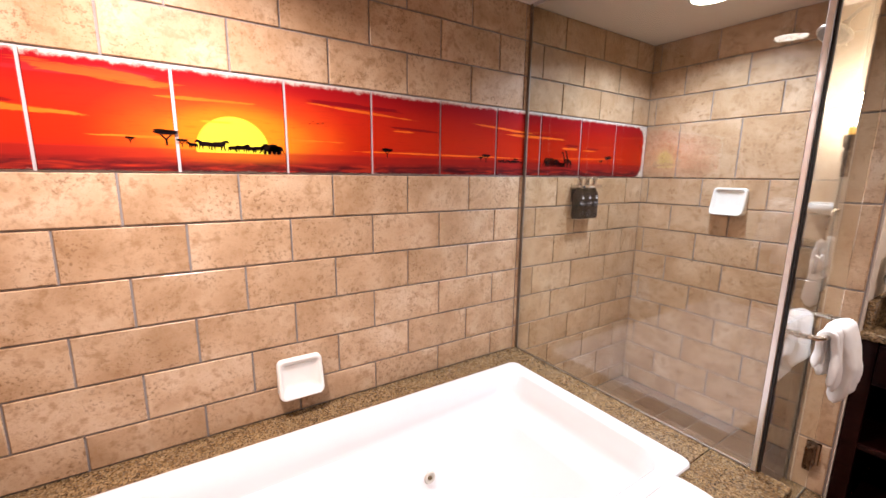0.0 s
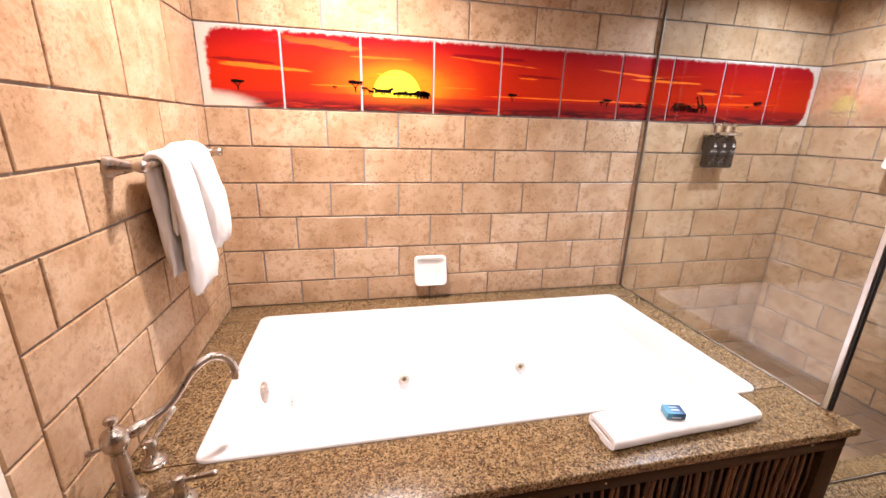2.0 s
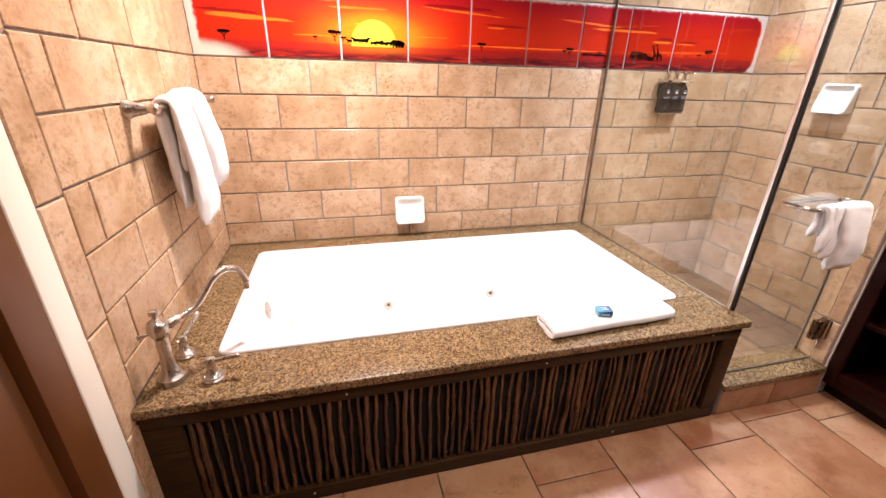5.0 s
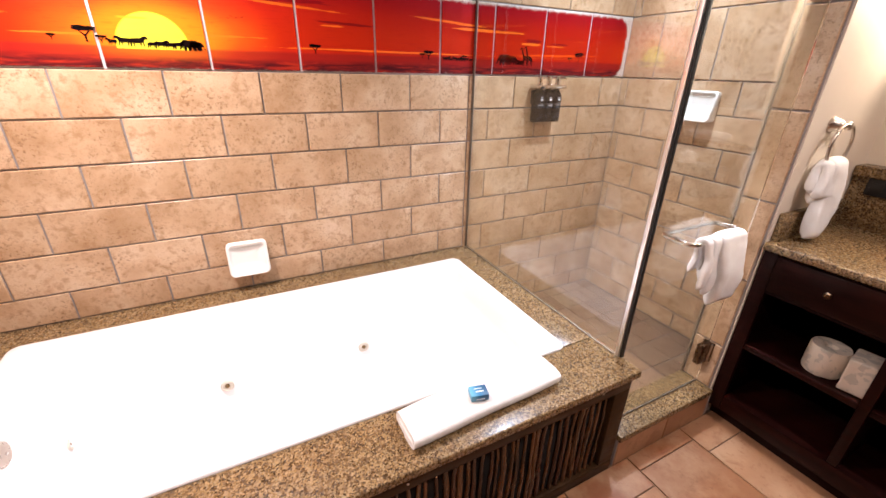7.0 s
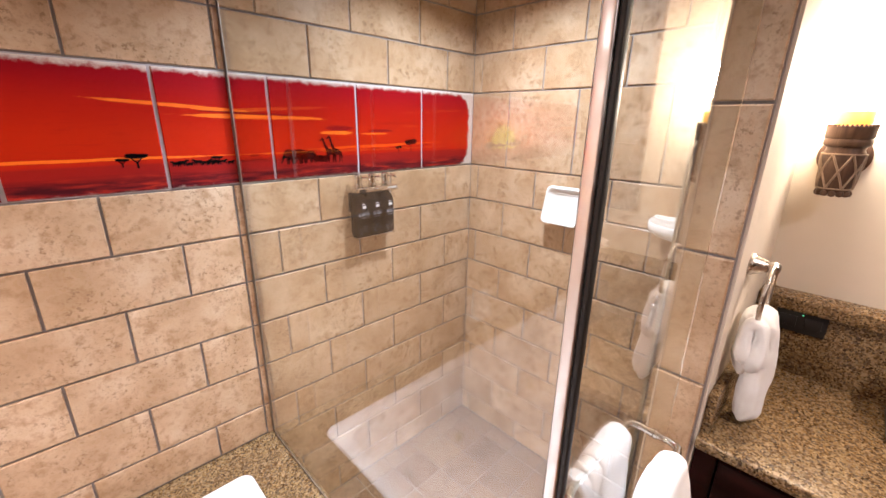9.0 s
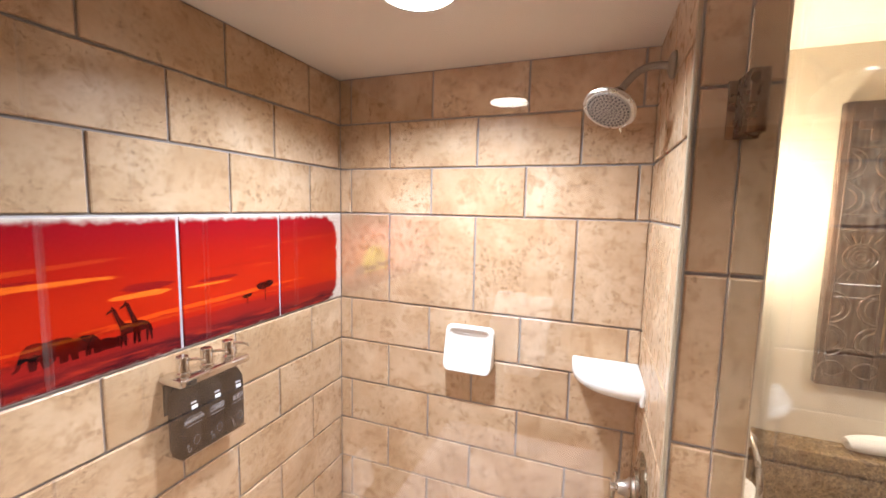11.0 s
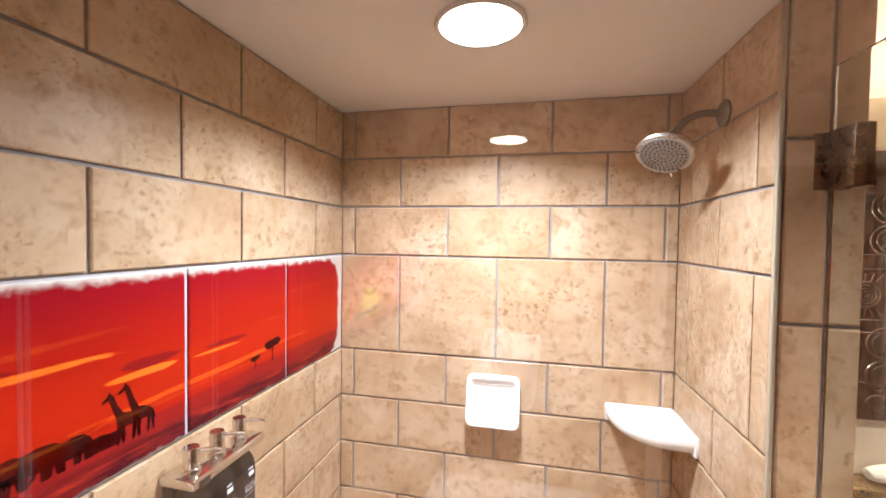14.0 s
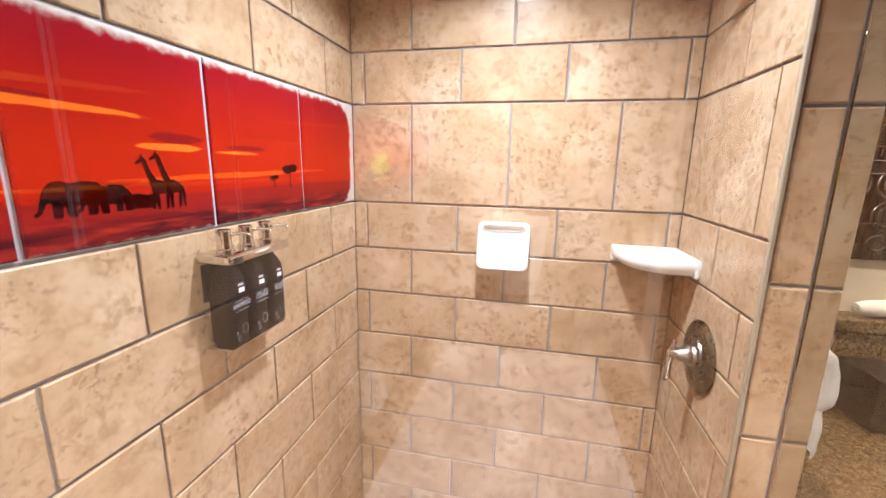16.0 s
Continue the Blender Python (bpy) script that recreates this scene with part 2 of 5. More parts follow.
def glow(name, color, strength):
    m = bpy.data.materials.new(name)
    m.use_nodes = True
    b = m.node_tree.nodes["Principled BSDF"]
    b.inputs["Base Color"].default_value = (*color, 1)
    b.inputs["Emission Color"].default_value = (*color, 1)
    b.inputs["Emission Strength"].default_value = strength
    return m


def terry_material():
    m = Mat("white_terry", 0.95, 0, (0.82, 0.79, 0.76))
    v = m.coords()
    loops = m.noise(v, 520, 3, 0.7)
    soft = m.noise(v, 28, 4)
    m.color(m.mix(m.smooth(soft, 0.3, 0.75, 0.0, 0.5), (0.85, 0.82, 0.79), (0.76, 0.71, 0.66)))
    m.bump(m.mix(0.35, loops, soft), 0.7, 0.004)
    m.b.inputs["Sheen Weight"].default_value = 0.3
    return m.m


def wood_material(name, dark, light, rough=0.35, along="Z"):
    m = Mat(name, rough)
    sc = {"X": (2, 22, 22), "Y": (22, 2, 22), "Z": (22, 22, 2)}[along]
    v = m.coords(sc)
    g = m.noise(v, 1.6, 6, 0.6, 1.2)
    f = m.noise(v, 7, 4, 0.6)
    m.color(m.mix(m.smooth(f, 0.5, 0.75, 0.0, 0.45), m.ramp(g, [(0.3, dark), (0.7, light)]), dark))
    m.rough(m.smooth(g, 0.3, 0.7, rough * 0.8, rough * 1.3))
    m.bump(g, 0.2, 0.0015)
    m.b.inputs["Specular IOR Level"].default_value = 0.28
    return m.m


TILE, MURAL, FLOOR_TILE, GRANITE = tile_material(), mural_material(), floor_tile_material(), granite_material()
SHOWER_TILE = floor_tile_material("taupe_shower_tile", ((0.19, 0.105, 0.06), (0.26, 0.165, 0.10), (0.16, 0.085, 0.047), (0.28, 0.185, 0.12)), (0.25, 0.16, 0.10))
GROUT = plain("grey_brown_grout", (0.35, 0.305, 0.285), 0.9, 0, 0.12, 120, 0.4)
FLOOR_GROUT = plain("brown_floor_grout", (0.20, 0.115, 0.07), 0.9, 0, 0.12, 120, 0.4)
PLASTER = plain("cream_wall_paint", (0.72, 0.62, 0.50), 0.7, 0, 0.03, 90, 0.15)
CEILING = plain("cream_ceiling_paint", (0.76, 0.69, 0.60), 0.8, 0, 0.03, 110, 0.2)
CASING = plain("ivory_gloss_paint", (0.86, 0.80, 0.68), 0.4, 0, 0.03, 30, 0.08)
ACRYLIC = plain("white_acrylic", (0.80, 0.77, 0.76), 0.12, 0, 0.01, 8, 0.01)
CERAMIC = plain("white_glazed_ceramic", (0.83, 0.79, 0.73), 0.12, 0, 0.02, 12, 0.02)
NICKEL = metal("brushed_nickel", (0.52, 0.46, 0.40), 0.33)
CHROME = metal("polished_chrome", (0.74, 0.72, 0.70), 0.08)
ALUMINIUM = metal("satin_aluminium", (0.80, 0.79, 0.78), 0.42)
DULL_TRIM = metal("dull_grey_trim", (0.30, 0.27, 0.23), 0.5)
BRONZE = metal("dark_bronze", (0.16, 0.10, 0.06), 0.3)
GLASS, SCREEN_GLASS = glass_material("clear_door_glass", 1.45), glass_material("coated_screen_glass", 1.54)
TERRY = terry_material()
ESPRESSO = wood_material("espresso_wood", (0.006, 0.0008, 0.0006), (0.018, 0.0025, 0.0014), 0.4, "Y")
APRON_WOOD = wood_material("dark_apron_wood", (0.022, 0.010, 0.0036), (0.058, 0.028, 0.010), 0.42, "X")
TWIG = wood_material("twig_wood", (0.006, 0.002, 0.0008), (0.17, 0.066, 0.021), 0.24, "Z")
TWIG_RED = wood_material("red_twig_wood", (0.003, 0.001, 0.0006), (0.075, 0.02, 0.006), 0.24, "Z")
APRON_WOOD.node_tree.nodes["Principled BSDF"].inputs["Specular IOR Level"].default_value = 0.14
ESPRESSO.node_tree.nodes["Principled BSDF"].inputs["Specular IOR Level"].default_value = 0.13
for shiny in (TWIG, TWIG_RED):
    shiny.node_tree.nodes["Principled BSDF"].inputs["Specular IOR Level"].default_value = 0.6
DOOR_BROWN = plain("brown_door_paint", (0.115, 0.036, 0.0055), 0.45, 0, 0.05, 14, 0.05)
BLACK = plain("black_plastic", (0.010, 0.009, 0.010), 0.35, 0, 0.05, 60, 0.05)
RUBBER = plain("black_seal", (0.008, 0.008, 0.008), 0.5, 0, 0.05, 60, 0.05)
LAMP_LENS = glow("lamp_lens", (1.0, 0.93, 0.84), 14)


# ---- mesh helpers ----
def bm_box(x0, x1, y0, y1, z0, z1, bevel=0.0, seg=2, bm=None):
    own = bm or bmesh.new()
    r = bmesh.ops.create_cube(own, size=1)
    for v in r["verts"]:
        v.co = ((x0 + x1) / 2 + v.co.x * (x1 - x0), (y0 + y1) / 2 + v.co.y * (y1 - y0), (z0 + z1) / 2 + v.co.z * (z1 - z0))
    if bevel:
        edges = list({e for v in r["verts"] for e in v.link_edges})
        bmesh.ops.bevel(own, geom=edges, offset=bevel, segments=seg, affect="EDGES", profile=0.5)
    return own


def bm_loft(rings, close=True, caps=(True, True), bm=None):
    """Skin over rings of equally many points."""
    own = bm or bmesh.new()
    rows = [[own.verts.new(p) for p in ring] for ring in rings]
    n = len(rows[0])
    for a, b in zip(rows, rows[1:]):
        for i in range(n if close else n - 1):
            j = (i + 1) % n
            own.faces.new((a[i], a[j], b[j], b[i]))
    if close and caps[0]:
        own.faces.new(list(reversed(rows[0])))
    if close and caps[1]:
        own.faces.new(rows[-1])
    return own


def bm_lathe(profile, seg=28, m=None, bm=None):
    """A turned shape from (radius, height) pairs about z, then moved by m."""
    rings = [[Vector((max(r, 1e-4) * math.cos(2 * math.pi * i / seg), max(r, 1e-4) * math.sin(2 * math.pi * i / seg), h)) for i in range(seg)] for r, h in profile]
    if m is not None:
        rings = [[m @ p for p in ring] for ring in rings]
    return bm_loft(rings, bm=bm)


def bm_tube(points, radius, seg=14, bm=None, smooth=0):
    """A round bar along points; radius is a number or one a point."""
    pts = [Vector(p) for p in points]
    for _ in range(smooth):
        nxt = [pts[0]]
        for a, b in zip(pts, pts[1:]):
            nxt += [a.lerp(b, 0.25), a.lerp(b, 0.75)]
        pts = nxt + [pts[-1]]
    rad = radius if isinstance(radius, (list, tuple)) else [radius] * len(pts)
    if len(rad) != len(pts):
        rad = [float(np.interp(i / (len(pts) - 1), np.linspace(0, 1, len(rad)), rad)) for i in range(len(pts))]
    tang = [(pts[min(i + 1, len(pts) - 1)] - pts[max(i - 1, 0)]).normalized() for i in range(len(pts))]
    side = tang[0].orthogonal().normalized()
    rings = []
    for p, t, r in zip(pts, tang, rad):
        side = (side - t * side.dot(t)).normalized()
        up = t.cross(side)
        rings.append([p + r * (math.cos(2 * math.pi * k / seg) * side + math.sin(2 * math.pi * k / seg) * up) for k in range(seg)])
    return bm_loft(rings, bm=bm)


def rounded(x0, x1, y0, y1, r, z, n=6):
    """A ring of points round a rectangle with rounded corners, counter-clockwise."""
    ring = []
    for cx, cy, a in ((x1 - r, y1 - r, 0), (x0 + r, y1 - r, 90), (x0 + r, y0 + r, 180), (x1 - r, y0 + r, 270)):
        for k in range(n + 1):
            b = radians(a + 90 * k / n)
            ring.append(Vector((cx + r * math.cos(b), cy + r * math.sin(b), z)))
    return ring


def bm_poly(pts, depth, normal=(0, -1, 0), bm=None):
    """A flat shape pushed out by depth along normal."""
    n = Vector(normal) * depth
    return bm_loft([[Vector(p) for p in pts], [Vector(p) + n for p in pts]], bm=bm)


def finish(bm, smooth=False, angle=40):
    bmesh.ops.recalc_face_normals(bm, faces=bm.faces)
    if smooth:
        for f in bm.faces:
            f.smooth = True
        for e in bm.edges:
            if len(e.link_faces) == 2 and e.calc_face_angle(0) > radians(angle):
                e.smooth = False


def part(name, bm, material, parent=None, label="", smooth=True, angle=40):
    """One mesh object out of bm, under a thing or a part."""
    finish(bm, smooth, angle)
    me = bpy.data.meshes.new(name)
    bm.to_mesh(me)
    bm.free()
    me.materials.append(material)
    ob = new(name, me)
    if parent:
        ob.parent = parent
    if label:
        ob["label"] = label
    return ob


def thing(name, label, category, at=(0, 0, 0), group=""):
    ob = new(name)
    ob.location = at
    ob.empty_display_size = 0.05
    return tagged(ob, label, category, group)


def setting(name, bm, material, label, category, smooth=False):
    return tagged(part(name, bm, material, None, "", smooth), label, category, "", "structure")


# ---- structure ----
DECK, RIGHT, SIDE, PANEL_X, DOOR_Y, PIER_X = 0.48, 3.065, -1.005, 2.04, -1.08, 2.622
OUT_Y, VAN_X, SOUTH, G = -1.135, 3.20, -3.4, 0.003

wall_north = setting("wall_north", bm_box(-0.2, 3.4, G, 0.2, -0.1, 2.4), GROUT, "tan stone-tiled wall behind tub and shower", "wall")
wall_east = setting("wall_east", bm_box(RIGHT + G, 3.4, OUT_Y, G, -0.1, 2.4), GROUT, "tan stone-tiled end wall of the shower", "wall")
wall_pier = setting("wall_pier", bm_box(PIER_X + G, RIGHT + G, OUT_Y, SIDE - G, -0.1, 2.4), GROUT, "tan stone-tiled wall end beside the shower door", "wall")
wall_west = setting("wall_west", bm_box(-0.2, -G, -1.212, G, -0.1, 2.4), GROUT, "tan stone-tiled wall beside the bathtub", "wall")
setting("wall_vanity", bm_box(VAN_X, 3.4, SOUTH - 0.2, OUT_Y, -0.1, 2.4), PLASTER, "cream painted wall behind the vanity", "wall")
setting("wall_vanity_side", bm_box(PIER_X + 0.012, VAN_X, OUT_Y - 0.006, OUT_Y, 0.0, CEIL), PLASTER, "cream painted wall beside the vanity", "wall")
setting("wall_south", bm_box(-0.2, 3.4, SOUTH - 0.2, SOUTH, -0.1, 2.4), DOOR_BROWN, "plain dark brown painted wall", "wall")
setting("wall_west_south", bm_box(-0.2, 0.0, SOUTH, -2.45, -0.1, 2.4), DOOR_BROWN, "plain brown painted wall beside the door", "wall")
setting("wall_over_door", bm_box(-0.2, 0.0, -2.45, -1.212, 2.10, 2.4), PLASTER, "plain cream wall over the door", "wall")
floor = setting("floor", bm_box(-0.2, 3.4, SOUTH, 0.0, -0.1, -0.004), FLOOR_GROUT, "terracotta tiled bathroom floor", "floor")
setting("ceiling", bm_box(-0.2, 3.4, SOUTH, 0.2, CEIL, CEIL + 0.1), CEILING, "smooth cream painted ceiling", "ceiling")

# ---- tub corner ----
deck = thing("tub_deck", "polished brown granite deck round the bathtub", "tub deck")
part("back_slab", bm_box(0.0, 2.055, -0.146, 0.0, DECK - 0.03, DECK, 0.003), GRANITE, deck)
part("front_slab", bm_box(0.0, 2.055, -1.167, -0.952, DECK - 0.03, DECK, 0.006, 3), GRANITE, deck)
part("end_slab", bm_box(0.0, 0.172, -0.951, -0.147, DECK - 0.03, DECK, 0.001), GRANITE, deck)
part("end_slab", bm_box(1.897, 2.055, -0.951, -0.147, DECK - 0.03, DECK, 0.001), GRANITE, deck)


def make_tub():
    tub = thing("bathtub", "white acrylic whirlpool bathtub sunk in a granite deck", "bathtub", (0, 0, 0))
    x0, x1, y0, y1 = 0.160, 1.908, -0.962, -0.135
    rings = [rounded(x0, x1, y0, y1, 0.035, DECK + 0.001, 8), rounded(x0 + 0.001, x1 - 0.001, y0 + 0.001, y1 - 0.001, 0.034, DECK + 0.006, 8),
             rounded(x0 + 0.006, x1 - 0.006, y0 + 0.006, y1 - 0.006, 0.032, DECK + 0.010, 8), rounded(x0 + 0.055, x1 - 0.05, y0 + 0.045, y1 - 0.045, 0.07, DECK + 0.009, 8),
             rounded(x0 + 0.068, x1 - 0.062, y0 + 0.058, y1 - 0.058, 0.08, DECK - 0.002, 8), rounded(x0 + 0.080, x1 - 0.085, y0 + 0.066, y1 - 0.066, 0.09, DECK - 0.07, 8),
             rounded(x0 + 0.092, x1 - 0.13, y0 + 0.074, y1 - 0.074, 0.10, DECK - 0.115, 8), rounded(x0 + 0.110, x1 - 0.17, y0 + 0.120, y1 - 0.120, 0.11, DECK - 0.130, 8),
             rounded(x0 + 0.118, x1 - 0.19, y0 + 0.136, y1 - 0.136, 0.12, DECK - 0.15, 8), rounded(x0 + 0.14, x1 - 0.29, y0 + 0.150, y1 - 0.150, 0.12, DECK - 0.34, 8),
             rounded(x0 + 0.18, x1 - 0.36, y0 + 0.19, y1 - 0.19, 0.10, DECK - 0.405, 8), rounded(x0 + 0.26, x1 - 0.45, y0 + 0.27, y1 - 0.27, 0.06, DECK - 0.415, 8)]
    part("basin", bm_loft(rings, caps=(False, True)), ACRYLIC, tub, "", True, 60)
    cream = plain("cream_jet_plastic", (0.62, 0.57, 0.48), 0.3)
    brass = metal("jet_brass", (0.24, 0.17, 0.09), 0.3)
    for x, y, z, rx, rz in ((0.775, -0.281, 0.195, 90, 0), (1.345, -0.281, 0.2, 90, 0), (0.293, -0.36, 0.2, 90, 90)):
        m = pose(x, y, z, rx - 6, 0, rz)
        jet = part("jet", bm_lathe([(0.0, -0.004), (0.024, -0.004), (0.025, 0.003), (0.021, 0.007), (0.013, 0.006), (0.012, 0.002), (0.0, 0.002)], 24, m), cream, tub, "cream whirlpool jet")
        part("nozzle", bm_lathe([(0.0, 0.001), (0.009, 0.001), (0.008, 0.006), (0.004, 0.007), (0.0035, 0.003), (0.0, 0.003)], 16, m), brass, jet, "brass nozzle")
    m = pose(0.246, -0.56, 0.392, 86, 0, 90)
    plate = part("overflow_plate", bm_lathe([(0.0, -0.012), (0.036, -0.012), (0.039, 0.0), (0.036, 0.006), (0.028, 0.009), (0.0, 0.011)], 32, m), NICKEL, tub, "round nickel overflow plate")
    part("screw", bm_lathe([(0.0, 0.009), (0.005, 0.009), (0.004, 0.014), (0.0, 0.014)], 12, m), CHROME, plate)
    part("drain", bm_lathe([(0.0, 0.0), (0.034, 0.0), (0.034, 0.003), (0.024, 0.005), (0.022, 0.001), (0.0, 0.002)], 28, pose(0.46, -0.535, 0.066)), NICKEL, tub, "nickel tub drain")
    return tub


make_tub()


def make_apron():
    apron = thing("tub_apron", "dark framed tub panel of upright twigs below the granite deck", "tub panel", (0, -1.15, 0))
    top = DECK - 0.03
    part("top_rail", bm_box(0.0, 2.036, -0.002, 0.022, 0.398, top - 0.001, 0.003), APRON_WOOD, apron)
    part("bottom_rail", bm_box(0.0, 2.036, -0.002, 0.022, 0.0, 0.052, 0.003), APRON_WOOD, apron)
    part("stile", bm_box(0.0, 0.10, -0.0015, 0.0215, 0.053, 0.397, 0.003), APRON_WOOD, apron)
    part("stile", bm_box(1.965, 2.036, -0.0015, 0.0215, 0.053, 0.397, 0.003), APRON_WOOD, apron)
    part("end_panel", bm_box(2.014, 2.036, 0.024, 1.145, 0.0, top - 0.001, 0.002), APRON_WOOD, apron)
    # Near-black sheet: the shade between the twigs is put into its colour.
    part("backing", bm_box(0.1, 1.965, 0.030, 0.036, 0.02, 0.43), plain("gap_shade_black", (0.006, 0.005, 0.004), 0.8), apron)
    rnd = random.Random(4)
    shapes = []
    for k in range(12):
        n, ph, amp = 16, rnd.uniform(0, 6.3), rnd.uniform(0.0015, 0.0045)
        base = rnd.choice((0.0055, 0.0065, 0.008, 0.0105))
        pts, rad = [], []
        lean = rnd.uniform(-0.006, 0.006)
        for i in range(n):
            s = i / (n - 1)
            pts.append((amp * math.sin(ph + 5.2 * s) + 0.0012 * math.sin(2 * ph + 17 * s) + lean * (s - 0.5), 0.0012 * math.sin(ph + 9 * s), 0.004 + 0.40 * s))
            rad.append(base * (1.08 - 0.2 * s) * rnd.uniform(0.93, 1.07))
        if k % 4 == 0:
            rad[n // 2 + rnd.randint(-4, 4)] *= 1.35
        bm = bm_tube(pts, rad, 9)
        finish(bm, True)
        me = bpy.data.meshes.new("twig")
        bm.to_mesh(me)
        bm.free()
        me.materials.append(rnd.choice((TWIG, TWIG, TWIG_RED)))
        shapes.append(me)
    chip = bmesh.new()
    bm_loft([[Vector((-0.005, 0, 0)), Vector((0.005, 0, 0)), Vector((0.004, 0.004, 0.002)), Vector((-0.004, 0.004, 0.002))],
             [Vector((-0.001, 0, 0.007)), Vector((0.002, 0, 0.009)), Vector((0.001, 0.003, 0.009)), Vector((-0.001, 0.003, 0.007))]], bm=chip)
    chip_me = bpy.data.meshes.new("bark_chip")
    chip.to_mesh(chip_me)
    chip.free()
    chip_me.materials.append(plain("pale_raw_wood", (0.36, 0.29, 0.23), 0.7))
    x = 0.113
    while x < 1.955:
        tw = new("twig", rnd.choice(shapes))
        tw.parent = apron
        tw.matrix_local = pose(x, 0.012 + rnd.uniform(0, 0.006), 0.02, 0, 0, 180 * rnd.randint(0, 1)) @ Matrix.Diagonal((1, 1, rnd.uniform(0.97, 1.0), 1))
        if rnd.random() < 0.6:
            c = new("bark_chip", chip_me)
            c.parent = tw
            c.matrix_local = pose(0, 0, 0) @ tw.matrix_local.inverted() @ pose(x + rnd.uniform(-0.006, 0.006), 0.001, 0.050, rnd.uniform(-20, 10), 0, rnd.uniform(-25, 25)) @ Matrix.Diagonal((rnd.uniform(0.6, 1.1), 1, rnd.uniform(0.5, 1.2), 1))
        x += rnd.uniform(0.020, 0.034)
    for sx, sz in ((0.55, 0.42), (1.21, 0.421), (1.55, 0.026), (0.42, 0.026), (1.9, 0.43)):
        part("screw", bm_lathe([(0.0, 0.0), (0.004, 0.0), (0.003, 0.0022), (0.0, 0.0022)], 10, pose(sx, -0.002, sz, 90)), NICKEL, apron)


make_apron()


def turned(name, profile, at, material, parent, label="", tilt=(0, 0, 0), seg=26):
    return part(name, bm_lathe(profile, seg, pose(*at, *tilt)), material, parent, label, True, 50)


def make_tub_faucet():
    f = thing("tub_faucet", "brushed nickel tub filler with a swan-neck spout on the deck", "faucet", (0.068, -1.05, DECK))
    f.scale = (1, 1, 1.1)
    turned("pillar", [(0.0, 0.0), (0.038, 0.0), (0.039, 0.006), (0.035, 0.011), (0.036, 0.016), (0.029, 0.022), (0.023, 0.034), (0.018, 0.055), (0.0155, 0.08), (0.017, 0.105), (0.014, 0.128), (0.017, 0.134), (0.0, 0.136)], (0, 0, 0), NICKEL, f)
    turned("bulb", [(0.0, 0.13), (0.013, 0.132), (0.022, 0.141), (0.0265, 0.155), (0.026, 0.168), (0.020, 0.180), (0.010, 0.186), (0.0065, 0.190), (0.0065, 0.196), (0.012, 0.199), (0.013, 0.204), (0.010, 0.210), (0.0, 0.212)], (0, 0, 0), NICKEL, f)
    d = Vector((0.75, 0.66, 0)).normalized()
    pts = [d * r + Vector((0, 0, z)) for r, z in ((0.02, 0.158), (0.06, 0.165), (0.105, 0.178), (0.135, 0.205), (0.165, 0.240), (0.205, 0.254), (0.240, 0.240), (0.258, 0.212), (0.262, 0.186))]
    part("spout", bm_tube(pts, [0.0095, 0.0095, 0.009, 0.009, 0.0095, 0.0095, 0.0095, 0.0095, 0.010], 16, smooth=2), NICKEL, f, "swan-neck spout", True, 60)
    part("spout_collar", bm_tube([d * 0.024 + Vector((0, 0, 0.159)), d * 0.030 + Vector((0, 0, 0.160)), d * 0.050 + Vector((0, 0, 0.163)), d * 0.056 + Vector((0, 0, 0.164))], [0.0125, 0.0135, 0.0135, 0.011], 16), NICKEL, f)
    part("aerator", bm_tube([d * 0.261 + Vector((0, 0, 0.192)), d * 0.262 + Vector((0, 0, 0.180)), d * 0.262 + Vector((0, 0, 0.172))], [0.0122, 0.0128, 0.0115], 16), CHROME, f)
    part("side_knob", bm_tube([(-0.02, -0.014, 0.152), (-0.034, -0.020, 0.151), (-0.038, -0.022, 0.151), (-0.044, -0.025, 0.151)], [0.004, 0.004, 0.0075, 0.006], 12), NICKEL, f)
    for at, way, rise in (((0.0, 0.115, 0), (0.35, 0.75), 0.045), ((0.112, -0.018, 0), (1.0, 0.05), 0.006)):
        v = turned("valve_handle", [(0.0, 0.0), (0.029, 0.0), (0.030, 0.005), (0.026, 0.009), (0.027, 0.013), (0.020, 0.018), (0.0135, 0.028), (0.0115, 0.042), (0.014, 0.048), (0.015, 0.058), (0.011, 0.066), (0.0, 0.068)], at, NICKEL, f, "lever valve handle")
        w = Vector((*way, 0)).normalized()
        b = Vector(at) + Vector((0, 0, 0.055))
        part("lever", bm_tube([b - w * 0.02, b, b + w * 0.045 + Vector((0, 0, rise * 0.55)), b + w * 0.074 + Vector((0, 0, rise * 0.9)), b + w * 0.08 + Vector((0, 0, rise))], [0.004, 0.0055, 0.006, 0.0078, 0.004], 12, smooth=1), NICKEL, v)


make_tub_faucet()


